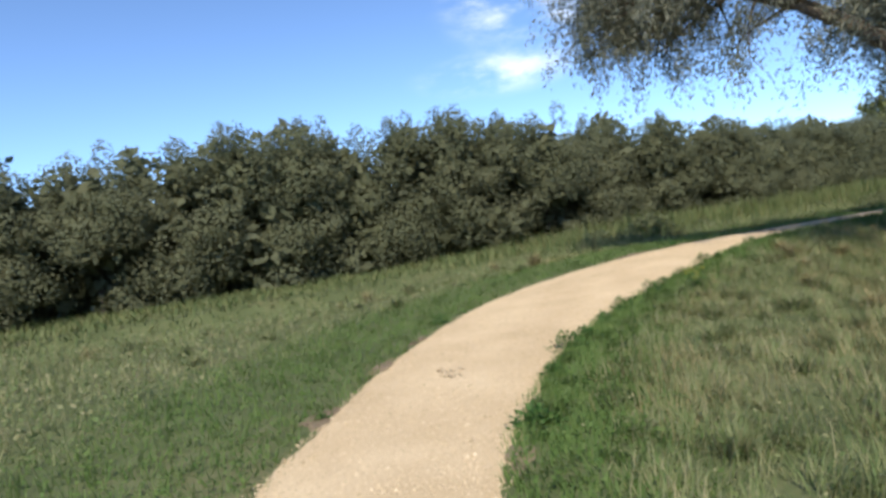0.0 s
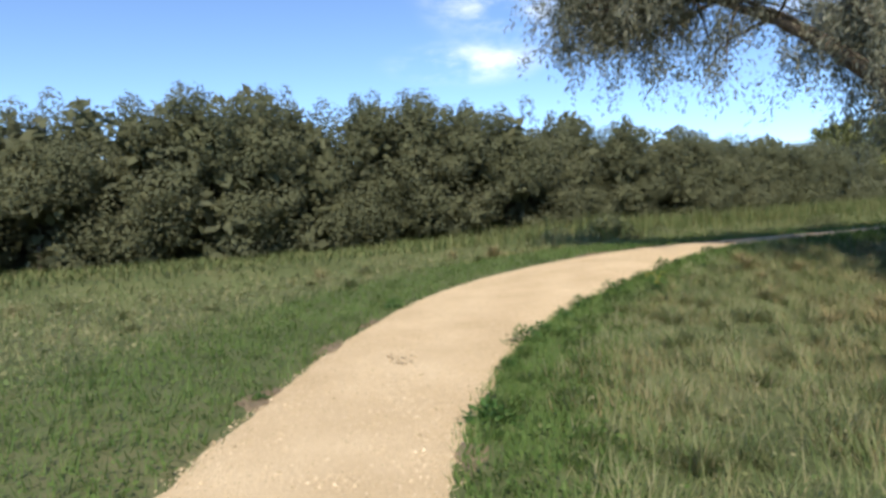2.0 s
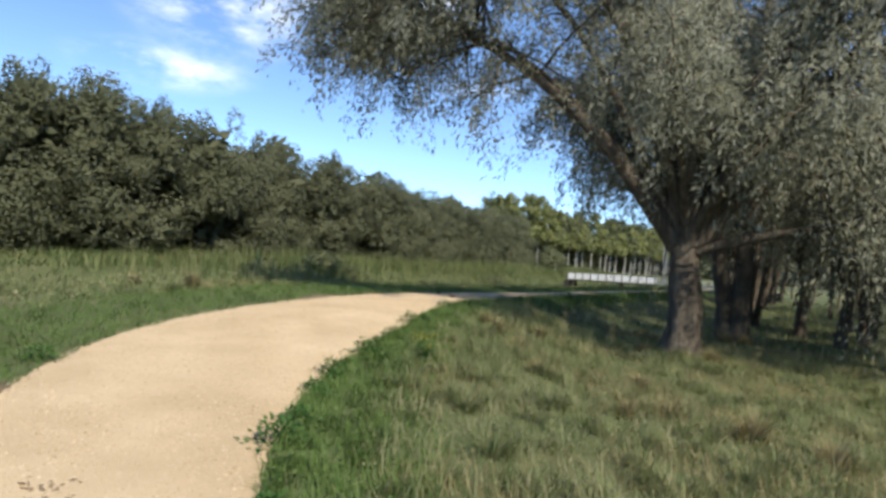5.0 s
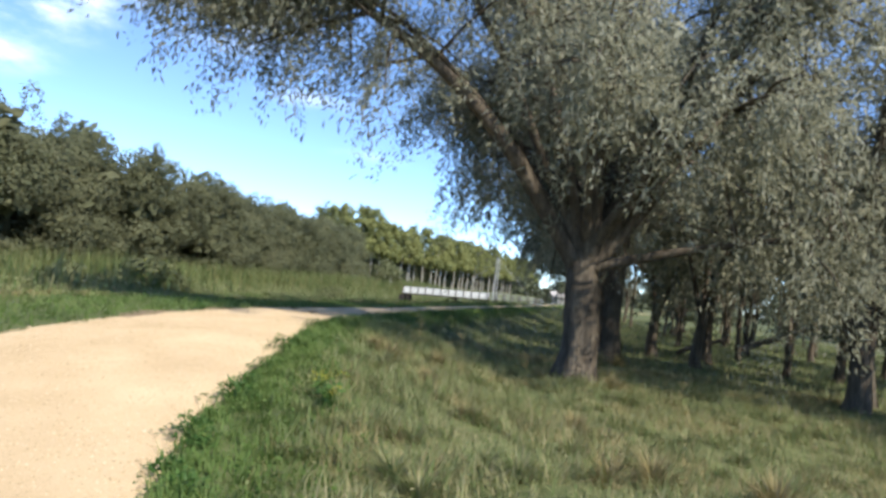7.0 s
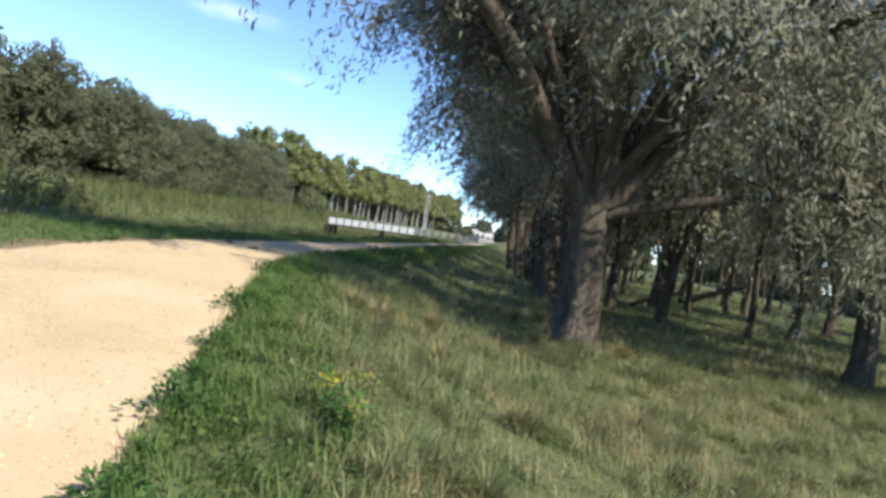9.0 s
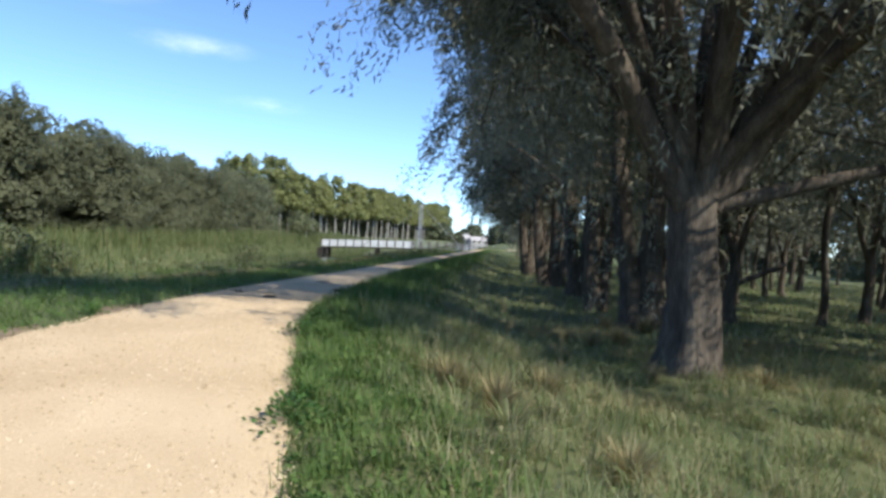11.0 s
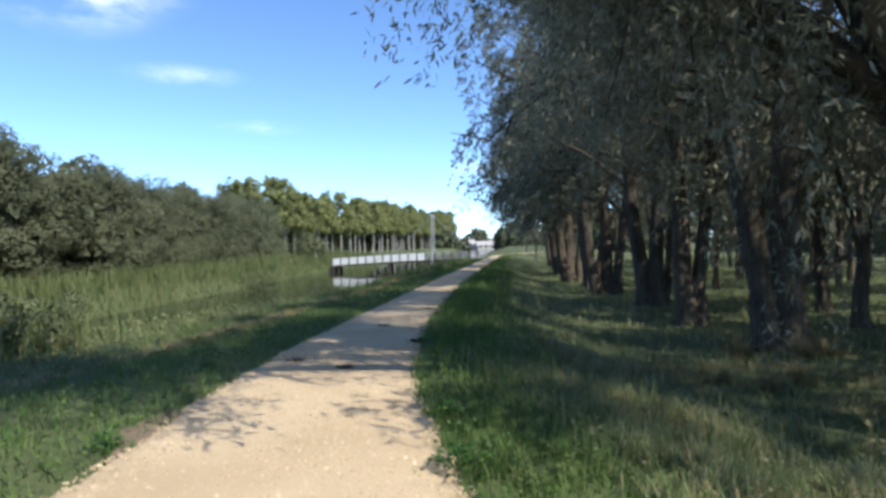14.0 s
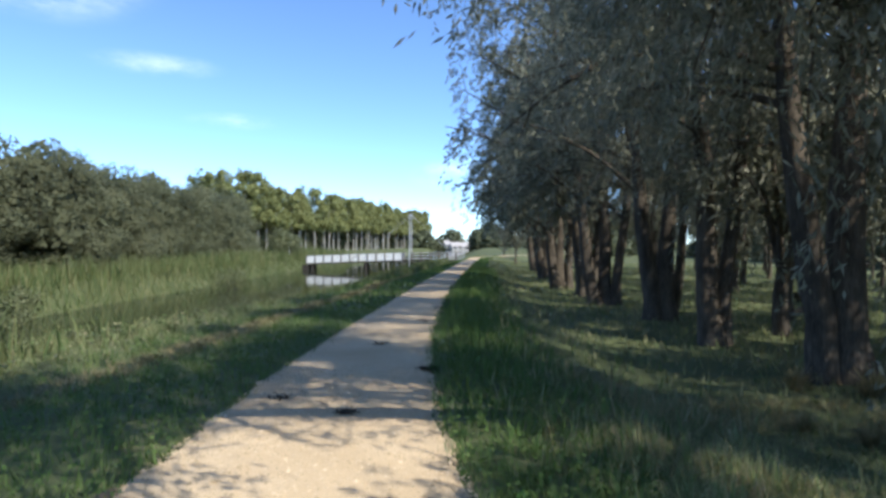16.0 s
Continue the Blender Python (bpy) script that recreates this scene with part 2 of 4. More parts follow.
def path_d(x, y):
    """Distance to the right of the path's middle, square to it near enough."""
    return (x - path_x(y)) * np.interp(y, _py, _slant)


def half(y):
    return np.interp(y, _py, _ph) * 1.0


def canal_mid(y):
    return np.interp(y, [-80, -2, 14, 30, 44, 80, 140, 400], [-15.5, -15.5, -16.2, -16.6, -16.2, -16.6, -16.6, -14])


def canal_half(y):
    return np.interp(y, [-80, -2, 14, 30, 44, 80, 400], [1.4, 1.4, 3.2, 4.4, 5.4, 7.2, 7.2])


WATER_Z = -1.9


def ground_z(x, y):
    x, y = np.asarray(x, float), np.asarray(y, float)
    d, h = path_d(x, y), half(y)
    z = np.interp(y, _py, _pg)
    z = z - 0.55 * smooth(d, h + 0.6, h + 4.0) * smooth(y, -6, 1)
    z = z + 0.12 * smooth(d, h, h + 3) * (1 - smooth(y, -9, -6))
    c, w = canal_mid(y), canal_half(y)
    left = x - c
    bank = smooth(-left, -w - np.interp(y, [-6, 8], [9.5, 8.0]), -w + 0.4)
    z = z * (1 - bank) + (WATER_Z - 0.35) * bank
    z = np.where(left < 0, (WATER_Z - 0.35) + 1.55 * smooth(-left, w - 0.6, w + 2.2), z)
    off = np.abs(d) - h
    z = z + lumps(x, y, 1.7) * 0.035 * smooth(off, 0.2, 1.5) + lumps(x, y, 6, 3) * 0.06 * smooth(off, 0.5, 4)
    return z - 0.035 * (1 - smooth(off, -0.12, 0.02))


# ---------------------------------------------------------------- ground, path, water
def axis(fine_lo, fine_hi, step, mid_lo, mid_hi, mid_step, far):
    a = list(np.arange(fine_lo, fine_hi, step)) + list(np.arange(fine_hi, mid_hi, mid_step)) + list(np.arange(mid_lo, fine_lo, mid_step))
    r = 1.0
    while r < far:
        a += [mid_hi + r, mid_lo - r]
        r *= 1.35
    return np.unique(np.round(a, 3))


gx, gy = axis(-12, 14, 0.3, -50, 60, 1.5, 2500), axis(-16, 18, 0.3, -60, 200, 1.5, 2500)
GX, GY = np.meshgrid(gx, gy)
GZ = ground_z(GX, GY)
nx, ny = len(gx), len(gy)
idx = np.arange(nx * ny).reshape(ny, nx)
quads = np.stack([idx[:-1, :-1], idx[:-1, 1:], idx[1:, 1:], idx[1:, :-1]], -1).reshape(-1, 4)
ground = new("ground", sheet("ground", np.stack([GX, GY, GZ], -1).reshape(-1, 3), quads, SOIL, True))
tagged(ground, "grassy meadow ground sloping down to the canal", "ground", kind="structure")

ps = np.arange(int((-15 + 60) / 0.25), int((118 + 60) / 0.25))
across = np.linspace(-1, 1, 17)
rag_l = 0.10 * lumps(_py, _px, 0.5, 1) + 0.06 * lumps(_py, _px, 0.16, 4)
rag_r = 0.10 * lumps(_py, _px, 0.45, 2) + 0.06 * lumps(_py, _px, 0.15, 5)
_wx = (_pr - _pl) / 2
pv = []
for i in ps:
    for a in across:
        x, y = _px[i] + a * (_wx[i] + (rag_r[i] if a > 0 else rag_l[i]) + 0.05), _py[i]
        z = _pg[i] + 0.02 * (1 - a * a) - 0.045 * max(0, abs(a) - 0.85) / 0.15 + 0.004 * lumps(np.float64(x), np.float64(y), 1.3, 1)
        pv.append((x, y, z))
k = len(across)
ii = np.arange(len(ps) * k).reshape(len(ps), k)
pq = np.stack([ii[:-1, :-1], ii[:-1, 1:], ii[1:, 1:], ii[1:, :-1]], -1).reshape(-1, 4)
path = new("footpath", sheet("footpath", pv, pq, GRAVEL, True))
tagged(path, "pale compacted limestone gravel footpath with ragged edges", "path", kind="structure")

wy = np.arange(-80, 400, 4.0)
wv = np.concatenate([np.stack([canal_mid(wy) + s * (canal_half(wy) + 1.0), wy, np.full(len(wy), WATER_Z)], 1) for s in (-1, 1)])
n = len(wy)
wq = np.array([(i, i + n, i + n + 1, i + 1) for i in range(n - 1)])
water = new("water", sheet("water", wv, wq, WATER, True))
tagged(water, "still dark canal water reflecting the banks", "water", kind="structure")

# ---------------------------------------------------------------- plants
def diamonds(at, along, side, length, width):
    """Leaves: one four-cornered blade each, from a foot at, along a direction, slightly folded."""
    n = len(at)
    length, width = np.broadcast_to(length, n)[:, None], np.broadcast_to(width, n)[:, None]
    mid = at + along * length * 0.45
    v = np.stack([at, mid + side * width * 0.5, at + along * length, mid - side * width * 0.5], 1).reshape(-1, 3)
    return v, np.arange(4 * n).reshape(n, 4)


def unit(v):
    return v / (np.linalg.norm(v, axis=-1, keepdims=True) + 1e-9)


def tubes(lines, sides=8):
    """Tapered tubes: each line is (points (k, 3), radii (k))."""
    vs, fs, base = [], [], 0
    ang = np.linspace(0, 2 * np.pi, sides, endpoint=False)
    for pts, rad in lines:
        pts, rad = np.asarray(pts, float), np.asarray(rad, float)
        d = unit(np.gradient(pts, axis=0))
        ref = np.where(np.abs(d[:, 2:3]) > 0.9, [[1.0, 0, 0]], [[0, 0, 1.0]])
        u = unit(np.cross(d, ref))
        w = np.cross(d, u)
        ring = pts[:, None] + rad[:, None, None] * (np.cos(ang)[None, :, None] * u[:, None] + np.sin(ang)[None, :, None] * w[:, None])
        kk = len(pts)
        vs.append(ring.reshape(-1, 3))
        q = np.arange(kk * sides).reshape(kk, sides) + base
        nxt = np.roll(q, -1, 1)
        fs.append(np.stack([q[:-1], nxt[:-1], nxt[1:], q[1:]], -1).reshape(-1, 4))
        base += kk * sides
    return np.concatenate(vs), np.concatenate(fs)


def bend(start, way, length, droop, r, steps=9, wobble=0.12):
    """A limb's line: it sets out along way and bends by droop on its way."""
    p, d, pts = np.array(start, float), np.array(way, float) / np.linalg.norm(way), []
    for _ in range(steps):
        pts.append(p.copy())
        p = p + d * length / (steps - 1)
        d = d + np.array([0, 0, -droop / steps]) + r.normal(0, wobble, 3) / steps ** 0.5
        d /= np.linalg.norm(d)
    return np.array(pts)


def strands(starts, outward, r, per, long, leaf_l, leaf_w):
    """Hanging willow twigs with narrow leaves along them."""
    n = len(starts)
    t = r.random((n, per)) ** 0.8
    lens = r.uniform(0.5, 1.0, (n, 1)) * long
    d = unit(outward + r.normal(0, 0.5, (n, 3)))
    pos = starts[:, None] + d[:, None] * (lens * t * 0.55)[..., None]
    pos[..., 2] -= (t ** 1.8) * lens * 0.75
    pos = pos + r.normal(0, 0.035 if per < 30 else 0.09, pos.shape)
    pos = pos.reshape(-1, 3)
    m = len(pos)
    along = unit(np.repeat(d, per, 0) * 0.5 + r.normal(0, 0.6, (m, 3)) + [0, 0, -0.7])
    side = unit(np.cross(along, r.normal(0, 1, (m, 3))))
    mass = unit(np.repeat(unit(outward), per, 0) + unit(pos - pos.mean(0)) * [0.9, 0.9, 0.6] + [0, 0, 0.75])
    face = np.cross(side, along)
    turn = np.where((face * mass).sum(1, keepdims=True) < 0, -1.0, 1.0)
    v, f = diamonds(pos, along, side * turn, r.uniform(0.7, 1.3, m) * leaf_l, r.uniform(0.7, 1.3, m) * leaf_w)
    return v, f, unit(mass * 0.75 + face * turn)


def trunk_mesh(name, height, r0, r1, r, lean=(0, 0), mat=None, sides=20):
    """A furrowed trunk, wider at the roots."""
    hs = np.concatenate([[-0.3, 0, 0.12, 0.3, 0.6], np.linspace(1.0, height, 8)])
    pts = np.stack([lean[0] * hs + 0.05 * np.sin(hs * 2.3), lean[1] * hs + 0.05 * np.cos(hs * 1.7), hs], 1)
    rad = r1 + (r0 - r1) * np.clip(1 - hs / height, 0, 1) + r0 * 0.42 * np.exp(-np.clip(hs, 0, 9) / 0.28)
    v, f = tubes([(pts, rad)], sides)
    ang = np.tile(np.arange(sides), len(hs))
    ridge = 1 + 0.1 * np.sin(ang * 2 * np.pi / sides * 5 + np.repeat(hs, sides) * 0.6) + 0.05 * r.normal(0, 1, len(v))
    mid = np.repeat(pts, sides, 0)
    v = mid + (v - mid) * ridge[:, None]
    return sheet(name, v, f, mat or BARK, True), pts[-1]


def willow(name, label, r, limbs, height, r0, leaf_n, leaf_l, leaf_w, fork=2.3, per=14, long=1.5, group="", lean=(0, 0), twiggy=1.0):
    """A willow: furrowed trunk, main limbs given as (way, length, droop, radius), branches and a crown of hanging twigs."""
    root = tagged(new(name), label, "tree", group)
    me, top = trunk_mesh("trunk", fork, r0, r0 * 0.8, r, lean)
    part("trunk", me, root)
    starts, outs, fine = [], [], []
    for way, length, droop, rad, rise, bare in limbs:
        line = bend(top + np.array([way[0] * 0.25, way[1] * 0.25, rise - 0.35]), way, length, droop, r)
        taper = rad * np.linspace(1, 0.22, len(line))
        v, f = tubes([(line, taper)], 10)
        part("limb", sheet("limb", v, f, BARK, True), root)
        n_b = int((7 + length * 1.6 + 12 * max(0, length - 7.7)) * twiggy)
        for b in range(n_b):
            at = r.uniform(bare, 1.0)
            i = min(int(at * (len(line) - 1)), len(line) - 2)
            p = line[i] + (line[i + 1] - line[i]) * r.random()
            out_way = unit(line[-1] - line[0]) * 0.5 + r.normal(0, 0.75, 3) + [0, 0, 0.25]
            bl = bend(p, out_way, r.uniform(1.2, 2.8) * (1.25 - 0.5 * at), 0.5, r, 7, 0.25)
            fine.append((bl, rad * 0.3 * np.linspace(1, 0.15, 7)))
            j = r.random(26)
            q = np.stack([np.interp(j * 6, range(7), bl[:, c]) for c in range(3)], 1)
            starts.append(q + r.normal(0, 0.3, q.shape))
            outs.append(unit((q - line[i]) + r.normal(0, 0.3, q.shape)))
    v, f = tubes(fine, 4)
    tagged(part("branchwork", sheet("branchwork", v, f, BARK, True), root), kind="stuff")
    starts, outs = np.concatenate(starts), np.concatenate(outs)
    pick = r.choice(len(starts), max(1, leaf_n // per), replace=True)
    v, f, nor = strands(starts[pick] + r.normal(0, 0.18, (len(pick), 3)), outs[pick], r, per, long, leaf_l, leaf_w)
    part("crown", rounded(sheet("crown", v, f, WILLOW), nor), root)
    return root


def row_willow(name, label, r, stems, leaf_n, leaf_l, leaf_w, per, long, low=3.2, group="", limbs=9, reach=4.2):
    """A willow of several tall stems from one foot, bare below, its limbs set high and longest towards the path.
    stems: (foot x, foot y, lean x, lean y, height, radius)."""
    root = tagged(new(name), label, "tree", group)
    starts, outs, fine = [], [], []
    for bx, by, lx, ly, height, rad in stems:
        hs = np.concatenate([[-0.35, 0, 0.12, 0.3, 0.6], np.linspace(1.0, height, 12)])
        a = r.uniform(0, 6)
        line = np.stack([bx + lx * hs + 0.07 * np.sin(hs * 0.9 + a) * np.clip(hs, 0, 1), by + ly * hs + 0.07 * np.cos(hs * 0.8 + a) * np.clip(hs, 0, 1), hs], 1)
        girth = rad * (1 - 0.75 * np.clip(hs / height, 0, 1)) + rad * 0.4 * np.exp(-np.clip(hs, 0, 9) / 0.25)
        v, f = tubes([(line, girth)], 14)
        ang = np.tile(np.arange(14), len(hs))
        ridge = 1 + 0.09 * np.sin(ang * 2 * np.pi / 14 * 4 + np.repeat(hs, 14) * 0.5 + a) + 0.05 * r.normal(0, 1, len(v))
        mid = np.repeat(line, 14, 0)
        part("trunk", sheet("trunk", mid + (v - mid) * ridge[:, None], f, BARK, True), root)
        for q in range(limbs):
            h = low + (height * 0.96 - low) * (q + r.uniform(0.1, 0.9)) / limbs
            az = np.pi + r.normal(0, 1.35)
            if h < low + 1.8 and math.sin(az) < -0.2:
                az = -az
            west = 0.68 - 0.42 * math.cos(az)
            size = reach * west * r.uniform(0.75, 1.15) * (1.1 - 0.55 * h / height)
            foot = np.array([np.interp(h, hs, line[:, c]) for c in range(3)])
            way = np.array([math.cos(az), math.sin(az), r.uniform(0.35, 1.1)])
            limb = bend(foot, way, size, r.uniform(0.5, 1.0), r, 8, 0.22)
            thick = max(0.03, np.interp(h, hs, girth) * r.uniform(0.3, 0.5))
            v, f = tubes([(limb, thick * np.linspace(1, 0.2, 8))], 7)
            part("limb", sheet("limb", v, f, BARK, True), root)
            for b in range(6):
                i = r.integers(1, 7)
                twig = bend(limb[i], unit(limb[-1] - limb[0]) * 0.6 + r.normal(0, 0.7, 3), r.uniform(0.7, 1.7), 0.6, r, 6, 0.25)
                fine.append((twig, thick * 0.3 * np.linspace(1, 0.2, 6)))
                j = r.random(20)
                p = np.stack([np.interp(j * 5, range(6), twig[:, c]) for c in range(3)], 1)
                starts.append(p + r.normal(0, 0.22, p.shape))
                outs.append(unit((p - foot) + r.normal(0, 0.3, p.shape)))
    v, f = tubes(fine, 4)
    tagged(part("branchwork", sheet("branchwork", v, f, BARK, True), root), kind="stuff")
    starts, outs = np.concatenate(starts), np.concatenate(outs)
    pick = r.choice(len(starts), leaf_n // per, replace=True)
    v, f, nor = strands(starts[pick] + r.normal(0, 0.12, (len(pick), 3)), outs[pick], r, per, long, leaf_l, leaf_w)
    part("crown", rounded(sheet("crown", v, f, WILLOW), nor), root)
    return root


def random_limbs(r, n, lo, hi, rad, rise=0.9, high=1.5, bare=0.3):
    """Upright stems from the fork, and outer limbs from higher up."""
    turns = np.linspace(0, 2 * np.pi, n, endpoint=False) + r.uniform(0, 6) + r.normal(0, 0.25, n)
    outer = [((math.cos(a), math.sin(a), r.uniform(0.5, 1.3) * rise), r.uniform(lo, hi), r.uniform(0.2, 0.6), rad * r.uniform(0.4, 0.6), high * r.uniform(0.6, 1.5), bare) for a in turns]
    a = r.uniform(0, 6)
    stems = [((0.3 * math.cos(a + 2.1 * k), 0.3 * math.sin(a + 2.1 * k), 1), hi * 1.5, 0.05, rad * r.uniform(0.9, 1.2), 0.0, 0.45) for k in range(3)]
    return stems + outer


def clump_crown(r, blobs, n, leaf, flat=0.5):
    """A leafy crown out of many clumps: blobs are (centre, radii)."""
    w = np.array([rad[0] * rad[2] for _, rad in blobs])
    counts = np.maximum(20, (n * w / w.sum())).astype(int)
    vs, fs, ns, base = [], [], [], 0
    for (c, rad), m in zip(blobs, counts):
        d = unit(r.normal(0, 1, (m, 3)))
        bumps = 1 + 0.13 * np.sin(d[:, 0:1] * 7 + c[0]) * np.cos(d[:, 2:3] * 6 + c[1])
        pos = np.array(c) + d * np.array(rad) * (bumps - np.abs(r.normal(0, 0.16, (m, 1))))
        nor = unit(d + r.normal(0, flat, (m, 3)))
        along = unit(np.cross(nor, r.normal(0, 1, (m, 3))))
        side = np.cross(along, nor)
        size = leaf * r.uniform(0.55, 1.35, m)
        v, f = diamonds(pos, along, side, size, size * 0.62)
        vs.append(v)
        fs.append(f + base)
        ns.append(unit(d + 0.35 * nor + [0, 0, 0.35]))
        base += len(v)
    return np.concatenate(vs), np.concatenate(fs), np.concatenate(ns)


def wood_tree(r, height, width, n, leaf, mat, bark, name="woodland_tree", label="", group="", skirt=0.1, trunk_r=0.18, slim=False, dense=False):
    root = tagged(new(name), label, "tree", group)
    me, _ = trunk_mesh("trunk", height * 0.8, trunk_r, trunk_r * 0.25, r, (0, 0), bark, 8)
    part("trunk", me, root)
    blobs = []
    for _ in range(34 if not slim else 40):
        h = r.uniform(skirt, 0.93)
        env = (math.sin(math.pi * min(1, 0.22 + 0.75 * h)) ** 0.7) * width / 2
        a, q = r.uniform(0, 6.28), r.uniform(0.35, 0.8) * env
        b = width * r.uniform(0.14, 0.24) * (1.15 - 0.5 * h) * (0.8 if slim else 1.0)
        blobs.append(((q * math.cos(a), q * math.sin(a), h * height), (b, b, b * r.uniform(0.7, 1.0))))
    for _ in range(3):
        h = r.uniform(0.9, 0.98)
        blobs.append(((r.normal(0, width * 0.08), r.normal(0, width * 0.08), h * height), (width * 0.07, width * 0.07, width * 0.13)))
    v, f, nor = clump_crown(r, blobs, n, leaf)
    if dense:
        core = [((x * 0.5, y * 0.5, z * 0.84), (bx * 0.7, by * 0.7, bz * 0.55)) for (x, y, z), (bx, by, bz) in blobs]
        v2, f2, nor2 = clump_crown(r, core, n // 9, 0.75, 1.0)
        v, f, nor = np.concatenate([v, v2]), np.concatenate([f, f2 + len(v)]), np.concatenate([nor, nor2])
    part("crown", rounded(sheet("crown", v, f, mat), nor), root)
    return root


def ground_at(x, y):
    return float(ground_z(np.float64(x), np.float64(y)))


def planted(x, y, turn=0.0, s=1.0, sz=None, sink=0.05):
    return Matrix.Translation((x, y, ground_at(x, y) - sink)) @ Matrix.Rotation(turn, 4, "Z") @ Matrix.Diagonal((s, s, sz or s, 1))


# The first willow of the row, whose long limb reaches over the path.
r = np.random.default_rng(11)
first = willow("willow_tree", "large old willow with furrowed trunk and a limb overhanging the path", r,
               [((-0.79, -0.56, 1.1), 9.2, 1.04, 0.17, 0.0, 0.56), ((-0.75, -0.5, 1.5), 7.8, 0.7, 0.12, 0.3, 0.6), ((-0.05, -0.9, 1.1), 4.4, 0.9, 0.1, 0.4, 0.5), ((0.6, -0.75, 0.9), 4.8, 0.8, 0.12, 0.4, 0.45), ((0.75, -0.1, 1.05), 6.0, 0.05, 0.17, 0, 0.72),
                ((0.45, -0.1, 1.0), 6.5, 0.05, 0.18, 0, 0.72), ((0.95, -0.15, 0.25), 4.6, 0.15, 0.11, 0, 0.5), ((-0.3, 0.4, 1.2), 6.5, 0.2, 0.22, 0, 0.4), ((0.15, 0.6, 1.2), 6.8, 0.3, 0.2, 0, 0.65),
                ((-0.35, -0.2, 1.2), 7.0, 0.2, 0.18, 0, 0.4), ((0.1, -0.35, 1.3), 7.0, 0.3, 0.2, 0, 0.35), ((0.8, -0.6, 1.3), 6.4, 0.4, 0.12, 0.4, 0.6),
                ((-0.45, -0.6, 1.5), 6.6, 0.4, 0.13, 0.5, 0.6), ((0.4, 0.3, 0.9), 5.0, 0.6, 0.12, 0.5, 0.65),
                ((-0.35, 0.6, 0.75), 4.2, 0.5, 0.12, 0.2, 0.25), ((-0.75, 0.45, 1.2), 4.8, 0.5, 0.12, 0.4, 0.5), ((-0.95, 0.25, 1.1), 4.6, 0.6, 0.1, 0.5, 0.6), ((-0.82, -0.5, 1.15), 8.9, 1.3, 0.08, 0.2, 0.8),
                ((-0.85, 0.42, 0.85), 6.2, 0.5, 0.1, 0.6, 0.55)],
               10, 0.36, 150000, 0.138, 0.034, fork=2.5, per=40, long=1.15)
first.matrix_basis = planted(4.95, 4.7, 0, 1.0, 1.08)

row_label = "tall willow of the shaded row with upright forked stems"
row = [
    (5.35, 10.45, [(-0.1, 0, -0.11, 0.02, 11.5, 0.23), (0.3, 0.05, 0.0, 0.02, 12.5, 0.3)]),
    (5.0, 14.6, [(-0.05, 0, -0.07, 0, 12.0, 0.25), (0.18, 0.1, 0.09, 0.03, 10.5, 0.19)]),
    (4.95, 19.2, [(-0.12, 0, -0.1, 0.02, 12.0, 0.24), (0.25, 0.1, 0.02, -0.02, 12.5, 0.26), (0.5, 0.3, 0.1, 0.05, 9.5, 0.15)]),
    (4.3, 24.4, [(-0.3, 0, -0.16, 0.0, 12.5, 0.25), (0.1, 0.2, -0.03, 0.05, 13.0, 0.26), (0.45, 0, 0.08, 0, 12.0, 0.2)]),
    (4.1, 28.4, [(0, 0, -0.06, 0, 13.0, 0.28), (0.4, 0.2, 0.1, 0.04, 11.5, 0.2)]),
]
coarse = []
for k, (x, y, stems) in enumerate(row):
    r = np.random.default_rng(20 + k)
    near = k < 3
    tree = row_willow("willow_tree", row_label, r, stems, 62000 if near else 19000, 0.11 if near else 0.22, 0.03 if near else 0.07, 34 if near else 18,
                      1.1 if near else 1.4, (3.9, 3.7, 3.3, 2.6, 2.6)[k], "willow row", 12 if len(stems) < 3 else 9, (5.0, 5.5, 5.8)[k] if near else 5.6)
    tree.matrix_basis = planted(x, y)
    if not near:
        coarse.append(tree)
for k, (x, y) in enumerate([(3.7, 33.0), (4.0, 38.5), (4.0, 44), (4.1, 50), (4.2, 56), (4.4, 63)]):
    copy_thing(coarse[k % 2], planted(x, y, 0.5 * (-1) ** k, 1 + 0.06 * (k % 3)))

# The wood to the east of the row, thin trunks over lit grass.
light = []
for k in range(3):
    r = np.random.default_rng(40 + k)
    light.append(willow("wood_willow", "slender willow in the open wood beside the meadow", r, random_limbs(r, 5, 2.6, 4.2, 0.1, 1.2),
                        9, 0.2, 3900, 0.34, 0.105, fork=2.2 + 0.4 * k, per=12, long=1.4, twiggy=0.6, group="open willow wood"))
r = np.random.default_rng(5)
# the last four stand out of view, added to shade the meadow grass
inner = [(7.4, 16.7), (8.0, 13.4), (8.9, 16.6), (10.9, 6.4), (11.3, 8.6), (12.4, 26.0), (9.6, 21.5), (14.5, 11), (13.5, 17), (17, 22), (12, 33), (16.5, 30), (10.5, 41), (15, 40),
         (20, 14), (19, 35), (24, 26), (23, 46), (12, 52), (18, 55), (28, 38), (26, 17), (31, 28), (15, 64), (25, 60), (33, 50), (34, 12), (30, 66), (22, 5), (38, 34), (15.5, -1.0), (17.5, 1.0), (14.8, 3.0), (19, -5.0)]
